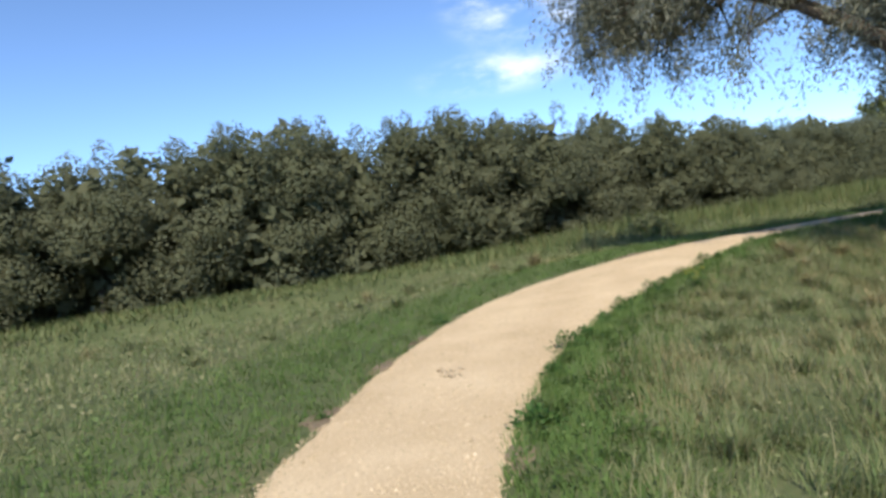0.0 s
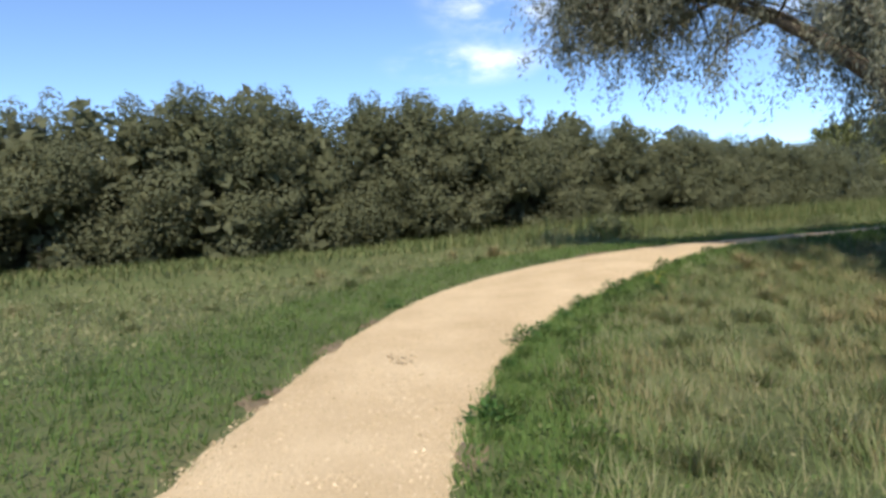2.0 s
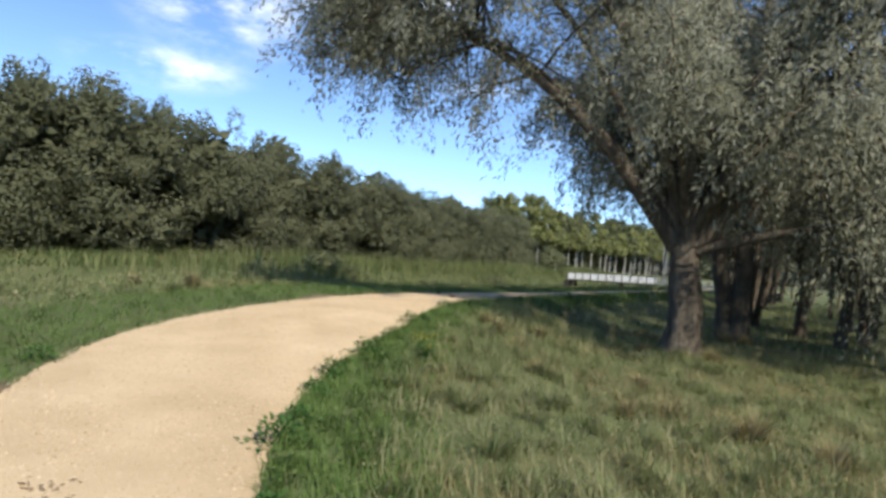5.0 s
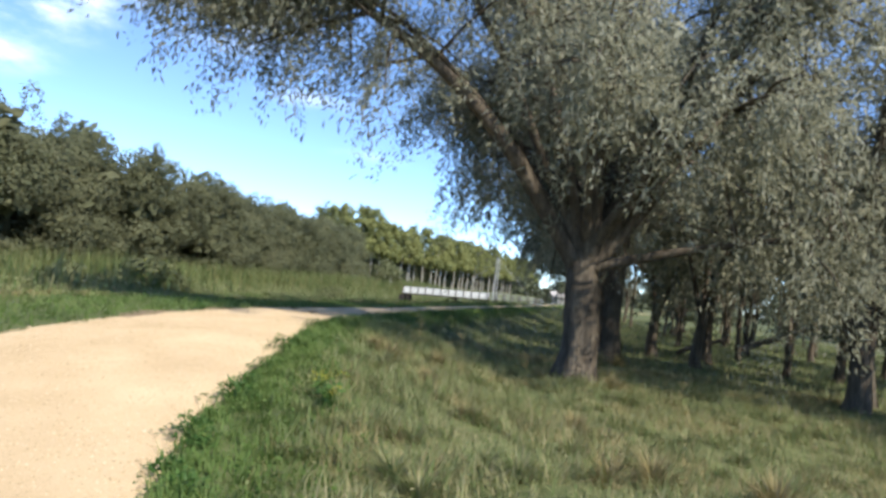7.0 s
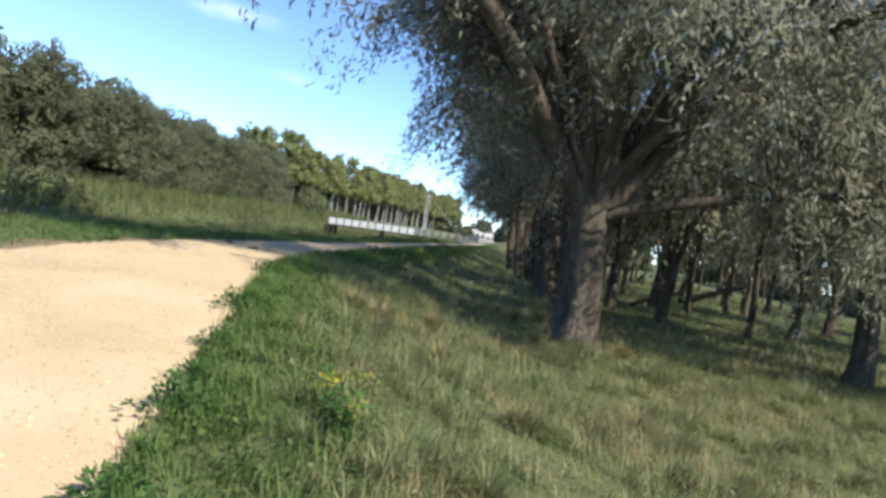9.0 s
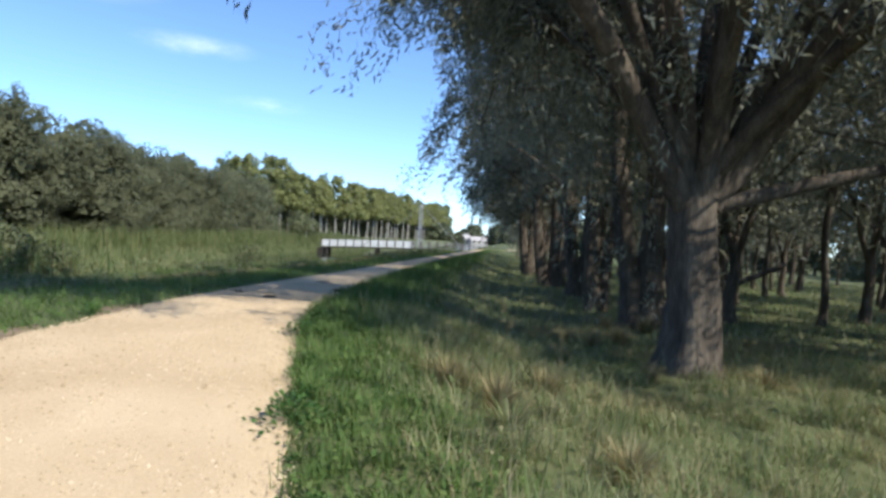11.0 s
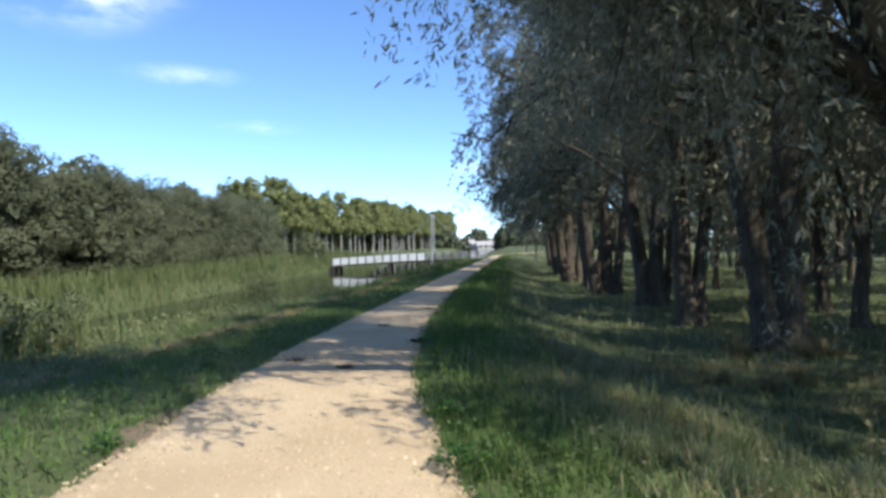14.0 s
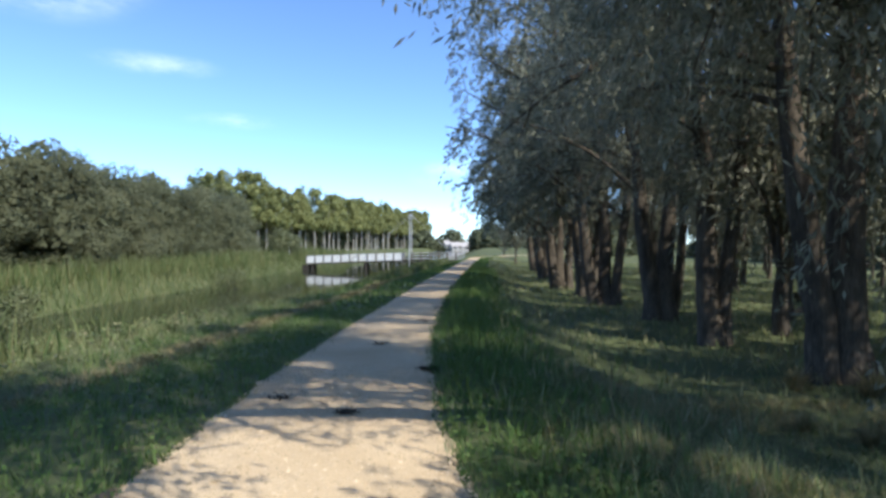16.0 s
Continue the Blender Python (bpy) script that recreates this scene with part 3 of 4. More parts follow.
for k, (x, y) in enumerate(inner):
    m = planted(x + r.normal(0, 0.3), y + r.normal(0, 0.3), r.uniform(0, 6), r.uniform(0.8, 1.1))
    if k in (3, 4):
        rr = np.random.default_rng(70 + k)
        willow("wood_willow", "leafy silver-green willow at the edge of the open wood", rr, random_limbs(rr, 7, 3.0, 4.4, 0.13, 0.8, 1.8, 0.25), 9, 0.2,
               32000, 0.15, 0.04, fork=2.6, per=34, long=1.1, group="open willow wood").matrix_basis = m
    elif k < 3:
        light[k].matrix_basis = m
    else:
        copy_thing(light[k % 3], m)

thin = []
for k in range(2):
    rr = np.random.default_rng(50 + k)
    thin.append(willow("young_willow", "thin bare-stemmed young willow in the wood", rr, random_limbs(rr, 3, 1.8, 3.0, 0.05, 1.3, 1.6, 0.35),
                       8, 0.1, 1700, 0.3, 0.095, fork=2.6 + 0.6 * k, per=12, long=1.2, twiggy=0.45, group="thin young willows"))
for k in range(44):
    x, y = 7.5 + 3.0 * (k % 9) + r.normal(0, 0.9), 9 + 7.5 * (k // 9) * 1.6 + (k * 5 % 7) + r.normal(0, 1.2)
    if x < 10 and y < 12:
        x += 6
    m = planted(x, y, r.uniform(0, 6), r.uniform(0.85, 1.2), r.uniform(1.0, 1.35))
    if k < 2:
        thin[k].matrix_basis = m
    else:
        copy_thing(thin[k % 2], m)
for x, y, s in ((3.2, 76, 0.75), (5.5, 88, 0.8), (8, 80, 0.9), (2.6, 104, 0.7)):
    copy_thing(light[1], planted(x, y, x, s))

# The wood across the canal.
dark = []
for k in range(6):
    r = np.random.default_rng(60 + k)
    dark.append(wood_tree(r, 8.9, (6.6, 6.0, 7.0, 6.2)[k % 4], 14000 if k < 4 else 1500, 0.165 if k < 4 else 0.48, WOOD_LEAF, DARK_BARK,
                          label="dense dark green tree of the wood across the canal", group="wood across the canal", skirt=0.06, dense=True))
r = np.random.default_rng(8)
line_y = np.array([-95, -30, 30, 62, 92, 118])
line_x = np.array([-34, -28.5, -28, -32, -38, -47])
k, used = 0, set()
for row, (back_off, step, grow) in enumerate(((0, 3.9, 0.96), (4.5, 4.6, 1.04))):
    y = -80.0 + row * 2
    while y < 116:
        x = np.interp(y, line_y, line_x) - back_off + r.normal(0, 0.7)
        s = grow * r.uniform(0.95, 1.06) * float(np.interp(y, [-60, -25, -10, 4, 18, 30, 48, 75, 105], [0.92, 0.99, 1.11, 1.17, 1.16, 1.02, 0.99, 1.03, 1.06]))
        m = planted(x, y, r.uniform(0, 6.28), s * 1.08, s * r.uniform(0.93, 1.07))
        coarse_one = row > 0 or y < -30
        pick = 4 + k % 2 if coarse_one else k % 4
        if pick not in used:
            used.add(pick)
            dark[pick].matrix_basis = m
        else:
            copy_thing(dark[pick], m)
        k += 1
        y += step * r.uniform(0.8, 1.2)

# The edge of the wood to the east.
for k, y in enumerate(np.arange(-20, 125, 5.2)):
    s = r.uniform(0.9, 1.15)
    copy_thing(dark[4 + k % 2], planted(50 - 0.1 * y + r.normal(0, 2), y, r.uniform(0, 6.28), s * 1.15, s))

# The poplar wood behind, with pale bare trunks.
pops = []
for k in range(2):
    r = np.random.default_rng(80 + k)
    root = wood_tree(r, 15.5, 6.2, 2600, 0.5, POPLAR_LEAF, PALE_BARK, "poplar_tree", "tall yellow-green poplar with a pale bare trunk", "poplar wood", 0.4, 0.2, True)
    pops.append(root)
r = np.random.default_rng(9)
k = 0
for row in range(2):
    for t in np.arange(0, 1.0, (0.022, 0.04, 0.06)[row]):
        x, y = -50 + 22 * t - row * 4.5 + r.normal(0, 0.8), 112 + 175 * t + row * 2 + r.normal(0, 1.0)
        s = r.uniform(0.84, 1.08)
        m = planted(x, y, r.uniform(0, 6.28), s * 1.05, s)
        if k < 2:
            pops[k].matrix_basis = m
        else:
            copy_thing(pops[k % 2], m)
        k += 1

# Undergrowth behind the poplar trunks.
for k, t in enumerate(np.arange(0, 1.0, 0.02)):
    s = r.uniform(0.85, 1.1)
    copy_thing(dark[4 + k % 2], planted(-55.5 + 21.5 * t + r.normal(0, 1), 117 + 175 * t, r.uniform(0, 6.28), s * 1.3, s))

# Round grey-green bush by the far bank, shrubs in the reeds.
def bush(name, label, r, width, height, n, leaf, mat):
    root = tagged(new(name), label, "shrub")
    blobs = [((r.normal(0, width * 0.2), r.normal(0, width * 0.2), height * r.uniform(0.25, 0.72)), (width * 0.27, width * 0.27, height * 0.27)) for _ in range(12)]
    v, f, nor = clump_crown(r, blobs, n, leaf)
    part("foliage", rounded(sheet("foliage", v, f, mat), nor), root)
    stems = [(bend((r.normal(0, 0.1), r.normal(0, 0.1), -0.1), (r.normal(0, 0.5), r.normal(0, 0.5), 1), height * 0.6, 0.1, r, 5), np.linspace(0.05, 0.02, 5) * height / 3) for _ in range(6)]
    v, f = tubes(stems, 5)
    part("stems", sheet("stems", v, f, DARK_BARK, True), root)
    return root


r = np.random.default_rng(90)
b = bush("willow_bush", "round grey-green willow bush on the far bank", r, 4.6, 4.7, 4200, 0.26, SHRUB_LEAF)
b.matrix_basis = planted(-28.2, 86.5)
for x, y, w, h in ((-6.9, 7.0, 1.5, 1.15), (-8.6, 6.0, 1.6, 1.3), (-18.5, 24, 2.5, 2.4), (-19, 47, 2.6, 2.2)):
    b = bush("bank_shrub", "low grey-green shrub among the tall bank grass", r, w, h, 2200, 0.11, SHRUB_LEAF)
    b.matrix_basis = planted(x, y)


def blades(x, y, z, r, hi, lo, width, lean=0.35, segs=2):
    """Grass: bent narrow blades standing at x, y, z."""
    n = len(x)
    h = r.uniform(lo, hi, n)
    a = 5 * lumps(x, y, 0.55, 4) + r.normal(0, 1.1, n)
    side = np.stack([np.cos(a), np.sin(a), np.zeros(n)], 1)
    fall = np.stack([-np.sin(a), np.cos(a), np.zeros(n)], 1)
    tilt = np.clip(0.35 * lean + np.abs(r.normal(0, 0.85 * lean, n)), 0.05, 1.35)
    up = np.array([0, 0, 1.0])
    foot = np.stack([x, y, z - 0.02], 1)
    w = (width * r.uniform(0.6, 1.3, n))[:, None]
    arc = lambda k, q: (fall * np.sin(k * tilt)[:, None] + up * np.cos(k * tilt)[:, None]) * (h * q)[:, None]
    mid = foot + arc(0.55, 0.55)
    tip = mid + arc(1.3, 0.55)
    if segs == 1:
        v = np.stack([foot - side * w * 0.5, foot + side * w * 0.5, tip], 1).reshape(-1, 3)
        return v, np.arange(3 * n).reshape(n, 3)
    v = np.stack([foot - side * w * 0.5, foot + side * w * 0.5, mid + side * w * 0.4, tip, mid - side * w * 0.4], 1).reshape(-1, 3)
    b5 = 5 * np.arange(n)[:, None]
    f = np.concatenate([b5 + [0, 1, 2], b5 + [0, 2, 4], b5 + [4, 2, 3]])
    return v, f


def scatter(r, n, x0, x1, y0, y1, keep):
    """n tries over a rectangle, kept with the chance keep(x, y); tufted."""
    x, y = r.uniform(x0, x1, n), r.uniform(y0, y1, n)
    tuft = 0.55 + 0.45 * lumps(x, y, 0.22, 2)
    ok = r.random(n) < keep(x, y) * tuft
    return x[ok], y[ok]


def grow(name, label, r, n, box, keep, hi, lo, width, mat, lean=0.35, segs=2, height_of=None):
    x, y = scatter(r, n, *box, keep)
    v, f = blades(x, y, ground_z(x, y), r, hi, lo, width, lean, segs)
    if height_of is not None:
        per = 5 if segs == 2 else 3
        base = np.repeat(ground_z(x, y), per)
        v[:, 2] = base + (v[:, 2] - base) * np.repeat(height_of(x, y), per)
    return tagged(new(name, sheet(name, v, f, mat)), label, "grass", kind="stuff")


def off_path(x, y):
    return np.abs(path_d(x, y)) - half(y)


def side_d(x, y):
    return path_d(x, y)


r = np.random.default_rng(100)
dryness = lambda x, y: smooth(lumps(x, y, 2.6, 6), -0.2, 0.6)


def strip(x, y):
    """The trodden line above the bank: 1 on it, 0 away from it."""
    return (1 - smooth(np.abs(x + 4.45 + 0.12 * np.sin(y * 0.5)), 0.14, 0.38)) * smooth(y, -3, 0)


def verge(x, y):
    o, d = off_path(x, y), side_d(x, y)
    e = np.where(d < 0, 1 - smooth(o, 1.6, 3.2), 1 - smooth(o, 0.7, 1.6))
    return e * smooth(o, -0.16, 0.02) * (1 - 0.9 * strip(x, y))


def rough_right(x, y):
    o, d = off_path(x, y), side_d(x, y)
    return np.where(d > 0, smooth(o, 0.35, 1.2), 0.0)


def rough_left(x, y):
    o, d = off_path(x, y), side_d(x, y)
    return np.where(d < 0, smooth(o, 1.5, 3.2), 0.0) * (x > canal_mid(y) + canal_half(y) - 0.3) * (1 - 0.9 * strip(x, y))


grow("verge_grass", "short green grass along the path", r, 520000, (-9, 12, -14, 16), verge, 0.2, 0.05, 0.014, LAWN, 0.8, 1)
grow("verge_grass", "lush green grass at the gravel edge", r, 420000, (-1, 10, -10, 5), lambda x, y: verge(x, y) * (side_d(x, y) > 0) * (1 - smooth(off_path(x, y), 0.7, 1.5)) * smooth(y, -10, -8) * (1 - smooth(y, 3, 5)), 0.17, 0.06, 0.01, LAWN, 0.9, 2)
grow("verge_grass", "short green grass along the path farther on", r, 130000, (-9, 4, 16, 90), verge, 0.2, 0.06, 0.05, LAWN, 0.6, 1)
grow("rough_grass", "rough meadow grass with dry patches beside the path", r, 300000, (0, 16, -14, 8), rough_right, 0.22, 0.06, 0.012, ROUGH, 0.9, 1,
     lambda x, y: 0.7 + 0.8 * dryness(x, y))
grow("rough_grass", "matted arching grass tufts in the meadow", r, 330000, (1, 12, -10, 5), lambda x, y: rough_right(x, y) * smooth(lumps(x, y, 0.45, 5), 0.0, 0.5), 0.34, 0.14, 0.009, ROUGH, 1.0, 2)
grow("dry_grass", "straw-coloured dry grass tufts", r, 45000, (0, 14, -9, 9), lambda x, y: rough_right(x, y) * dryness(x, y) ** 2 * smooth(y, -8, -4), 0.26, 0.1, 0.007, STRAW, 1.1, 2)
grow("rough_grass", "rough grass under the willow row", r, 120000, (0, 30, 6, 80), rough_right, 0.3, 0.06, 0.04, ROUGH, 0.7, 1)
grow("meadow_grass", "tall uncut meadow grass sloping to the canal", r, 330000, (-10, 6, -24, 22), rough_left, 0.32, 0.07, 0.016, ROUGH, 0.8, 1,
     lambda x, y: 0.55 + 0.55 * smooth(off_path(x, y), 2, 5) + 0.4 * dryness(x, y))
bank_off = lambda x, y: x - canal_mid(y) - canal_half(y)
grow("near_reeds", "tall reeds and herbs on the near bank", r, 130000, (-15, -3, -30, 86), lambda x, y: np.where(side_d(x, y) < 0, 1, 0) * np.maximum(smooth(-bank_off(x, y), -3.8, -1.6), 0.75 * smooth(off_path(x, y), 2.8, 3.6) * smooth(y, -1, 3)) * (bank_off(x, y) > -0.5),
     0.75, 0.25, 0.03, REED, 0.5, 2, lambda x, y: (0.8 + 0.35 * lumps(x, y, 1.1, 9)) * np.interp(y, [-16, -7, 7, 12, 24, 38, 55], [1.2, 1.9, 1.5, 0.62, 0.55, 0.9, 1.7]))
grow("near_reeds", "rank dark green grass and reeds on the near bank by the bridge", r, 60000, (-11, -3, 34, 84), lambda x, y: np.where(side_d(x, y) < 0, smooth(off_path(x, y), 2.0, 3.2), 0) * (bank_off(x, y) > -0.3),
     1.25, 0.6, 0.05, REED, 0.4, 2, lambda x, y: np.interp(y, [34, 50], [0.4, 1.0]) * (0.85 + 0.3 * lumps(x, y, 1.5, 3)))
grow("far_reeds", "tall reed belt on the far bank", r, 150000, (-34, -14, -50, 115), lambda x, y: (x < canal_mid(y) - canal_half(y) + 0.4) * (x > np.interp(y, line_y, line_x) - 2),
     1.7, 0.8, 0.05, REED, 0.22, 2, lambda x, y: (0.8 + 0.3 * lumps(x, y, 3, 9)) * np.interp(y, [6, 20], [0.3, 1.0]) * (0.55 + 0.45 * smooth(canal_mid(y) - canal_half(y) - x, 0.2, 2.0)))

# ---------------------------------------------------------------- bridge, houses, far trees
def box(x0, y0, z0, x1, y1, z1, bevel=0.0):
    bm = bmesh.new()
    bmesh.ops.create_cube(bm, size=1)
    for v in bm.verts:
        v.co = Vector(((x0 + x1) / 2 + v.co.x * (x1 - x0), (y0 + y1) / 2 + v.co.y * (y1 - y0), (z0 + z1) / 2 + v.co.z * (z1 - z0)))
    if bevel:
        bmesh.ops.bevel(bm, geom=bm.edges[:], offset=bevel, segments=2, affect="EDGES")
    return bm


def bm_part(name, bm, mat, parent, label=""):
    me = bpy.data.meshes.new(name)
    bm.to_mesh(me)
    bm.free()
    me.materials.append(mat)
    return part(name, me, parent, label)


def footbridge():
    root = tagged(new("footbridge"), "long white-boarded footbridge with steel pylon over the canal", "bridge")
    root.matrix_basis = Matrix.Translation((-22.9, 81, 0))
    span = 20.0
    deck = lambda s: -1.15 + 0.5 * math.sin(math.pi * 0.62 * s / span)
    n = 18

    def sloped(bm, s0, s1):
        for v in bm.verts:
            v.co.z += deck(s0) if v.co.x < (s0 + s1) / 2 else deck(s1)
        return bm

    for i in range(n):
        s0, s1 = span * i / n, span * (i + 1) / n
        bm_part("deck_board", sloped(box(s0, -0.9, -0.12, s1 - 0.01, 0.9, 0.0), s0, s1), TARRED, root)
        for side in (-0.92, 0.92):
            if s0 < span * 0.6:
                bm_part("panel", sloped(box(s0 + 0.07, side - 0.02, 0.12, s1 - 0.07, side + 0.02, 0.98), s0, s1), WHITE, root, "white painted railing board")
            else:
                for hgt in (0.3, 0.65, 1.0):
                    bm_part("rail", sloped(box(s0, side - 0.025, hgt - 0.03, s1, side + 0.025, hgt + 0.03), s0, s1), STEEL, root)
            bm_part("post", box(s0 - 0.07, side - 0.07, -0.1 + deck(s0), s0 + 0.07, side + 0.07, 1.08 + deck(s0), 0.01), TIMBER, root)
    for s in (0.7, 7.5, 13.1):
        for side in (-0.7, 0.7):
            v, f = tubes([(np.array([(s, side, -2.9), (s, side, deck(s))]), (0.2, 0.2))], 10)
            part("pile", sheet("pile", v, f, TARRED, True), root)
    bm_part("abutment", box(-0.5, -0.95, -2.9, 0.25, 0.95, -1.27), TARRED, root)
    top = 5.3
    for side in (-1.05, 1.05):
        v, f = tubes([(np.array([(13.1, side, -2.9), (13.1, side, top)]), (0.075, 0.055))], 10)
        part("pylon", sheet("pylon", v, f, STEEL, True), root)
        for s in (7.0, 19.2):
            v, f = tubes([(np.array([(13.1, side, top - 0.1), (s, side, deck(s) + 0.1)]), (0.012, 0.012))], 5)
            part("cable", sheet("cable", v, f, STEEL, True), root)
        bm_part("mast_cap", box(13.0, side - 0.1, top, 13.2, side + 0.1, top + 0.22, 0.02), TARRED, root)
    for side in (-0.95, 0.95):
        v, f = tubes([(np.array([(5.6, side, deck(5.6) + 0.1), (6.6, side, deck(6.6) + 1.0)]), (0.035, 0.035))], 6)
        part("brace", sheet("brace", v, f, TIMBER, True), root)
    bm_part("crossbeam", box(13.02, -1.1, top - 0.22, 13.18, 1.1, top - 0.1), STEEL, root)


footbridge()


def house(x, y, w, d, h, roof, turn):
    root = tagged(new("house"), "distant pale plastered house with a weathered roof", "house")
    root.matrix_basis = planted(x, y, turn)
    bm_part("wall", box(-w / 2, -d / 2, -0.3, w / 2, d / 2, h), RENDER_WALL, root)
    bm = bmesh.new()
    e = 0.4
    pts = [(-w / 2 - e, -d / 2 - e, h - 0.1), (w / 2 + e, -d / 2 - e, h - 0.1), (w / 2 + e, d / 2 + e, h - 0.1), (-w / 2 - e, d / 2 + e, h - 0.1), (-w / 2 - e, 0, h + roof), (w / 2 + e, 0, h + roof)]
    vs = [bm.verts.new(p) for p in pts]
    for q in ((0, 1, 5, 4), (2, 3, 4, 5), (1, 2, 5), (3, 0, 4), (3, 2, 1, 0)):
        bm.faces.new([vs[i] for i in q])
    bm_part("roof", bm, ROOF_TILE, root)
    bm_part("chimney", box(w * 0.25, -0.4, h + roof * 0.4, w * 0.25 + 0.7, 0.4, h + roof + 0.8), RENDER_WALL, root)
    for i in range(3):
        cx = -w / 2 + w * (i + 0.5) / 3
        win = part("window", None, root)
        bm_part("frame", box(cx - 0.6, -d / 2 - 0.05, 1.0, cx + 0.6, -d / 2 - 0.01, 2.3), WHITE, win)
        bm_part("pane", box(cx - 0.5, -d / 2 - 0.07, 1.1, cx + 0.5, -d / 2 - 0.055, 2.2), TARRED, win)


house(-13.7, 300, 8, 6, 2.2, 2.0, 0.3)
house(-20.5, 306, 7, 6, 2.8, 2.0, 1.1)

r = np.random.default_rng(120)
far = wood_tree(r, 8.5, 14.0, 220, 2.0, HAZY_LEAF, DARK_BARK, "field_tree", "distant broad tree beyond the fields", "distant trees", 0.1)
k = 0
for i in range(120):
    a = -0.35 + 2 * math.pi * i / 120 + r.normal(0, 0.02)
    d = r.uniform(235, 300)
    x, y = d * math.sin(a), 20 + d * math.cos(a)
    if y > 0 and -27 < x < -6:
        y += 75
    m = planted(x, y, r.uniform(0, 6), r.uniform(0.8, 1.2))
    if i == 0:
        far.matrix_basis = m
    else:
        copy_thing(far, m)

for x, y, s in ((-33, 255, 0.6), (-22, 282, 0.6), (-4, 262, 0.75), (-26, 262, 0.75), (1, 250, 0.7), (-16, 325, 0.8), (9, 268, 0.6), (14, 240, 0.7), (-40, 270, 0.7), (6, 330, 0.8), (20, 210, 0.8), (24, 170, 1.0), (27, 140, 0.9), (20, 120, 0.8)):
    copy_thing(far, planted(x, y, r.uniform(0, 6), s))


def herbs(name, label, n, box_, keep, lo, hi, size, mat):
    """Small broad leaves among the grass, lying nearly flat."""
    x, y = scatter(r, n, *box_, keep)
    m = len(x)
    at = np.stack([x, y, ground_z(x, y) + r.uniform(lo, hi, m)], 1)
    a = r.uniform(0, 6.28, m)
    al = unit(np.stack([np.cos(a), np.sin(a), r.normal(0.2, 0.35, m)], 1))
    sd = unit(np.cross(al, r.normal(0, 0.35, (m, 3)) + [0, 0, 1.0]))
    s = size * r.uniform(0.6, 1.5, m)
    v, f = diamonds(at, al, sd, s, s * 0.65)
    return tagged(new(name, sheet(name, v, f, mat)), label, "plants", kind="stuff")


herbs("clover", "low green clover and herbs along the path edge", 200000, (-7, 12, -13, 12), lambda x, y: verge(x, y) * 0.8, 0.02, 0.11, 0.035, LAWN)
herbs("meadow_herbs", "small broad-leaved herbs among the rough grass", 90000, (0, 14, -13, 6), lambda x, y: rough_right(x, y) * 0.5, 0.02, 0.12, 0.03, ROUGH)
herbs("meadow_herbs", "small broad-leaved herbs in the meadow", 90000, (-8, 6, -16, 14), lambda x, y: rough_left(x, y) * 0.5, 0.05, 0.3, 0.06, ROUGH)
grow("dry_grass", "trodden strip of straw-coloured grass above the bank", r, 120000, (-5.2, -3.8, -3, 40), strip, 0.2, 0.07, 0.022, STRAW, 1.3, 1, lambda x, y: 0.7 + 0 * x)
grow("verge_grass", "taller green grass along the shaded path edge", r, 60000, (-2, 4, 3, 45), lambda x, y: np.where(side_d(x, y) > 0, smooth(off_path(x, y), 0.05, 0.3) * (1 - smooth(off_path(x, y), 1.2, 2.2)), 0) * smooth(y, 3, 6), 0.27, 0.1, 0.02, LAWN, 0.7, 2, lambda x, y: np.interp(y, [4, 12], [0.8, 1.35]))
grow("dry_grass", "bleached dead grass tufts beside the path", r, 240000, (1, 11, -9, 9), lambda x, y: rough_right(x, y) * smooth(lumps(x, y, 1.3, 8), -0.1, 0.4), 0.26, 0.06, 0.011, STRAW, 1.1, 1)

# ---------------------------------------------------------------- small things along the path
def weed_plant(r, n, spread, height, mat=WEED, name="weed_plant", label="low broad-leaved green weed at the gravel edge"):
    root = tagged(new(name), label, "weed", "weeds along the path")
    at = np.stack([r.normal(0, spread * 0.5, n), r.normal(0, spread * 0.5, n), r.uniform(0.02, height, n)], 1)
    at[:, 2] *= np.exp(-(at[:, 0] ** 2 + at[:, 1] ** 2) / spread ** 2)
    along = unit(at * [1, 1, 0.3] + r.normal(0, 0.06, (n, 3)) + [0, 0, 0.04])
    side = unit(np.cross(along, [0, 0, 1.0]) + r.normal(0, 0.35, (n, 3)))
    size = r.uniform(0.04, 0.1, n)
    v, f = diamonds(at, along, side, size, size * 0.6)
    part("foliage", sheet("foliage", v, f, mat), root)
    stems = [(bend((0, 0, -0.03), (r.normal(0, 0.6), r.normal(0, 0.6), 1), height * r.uniform(0.6, 1.1), 0.2, r, 4), np.linspace(0.006, 0.003, 4)) for _ in range(6)]
    v, f = tubes(stems, 4)
    part("stem", sheet("stem", v, f, mat, True), root)
    return root


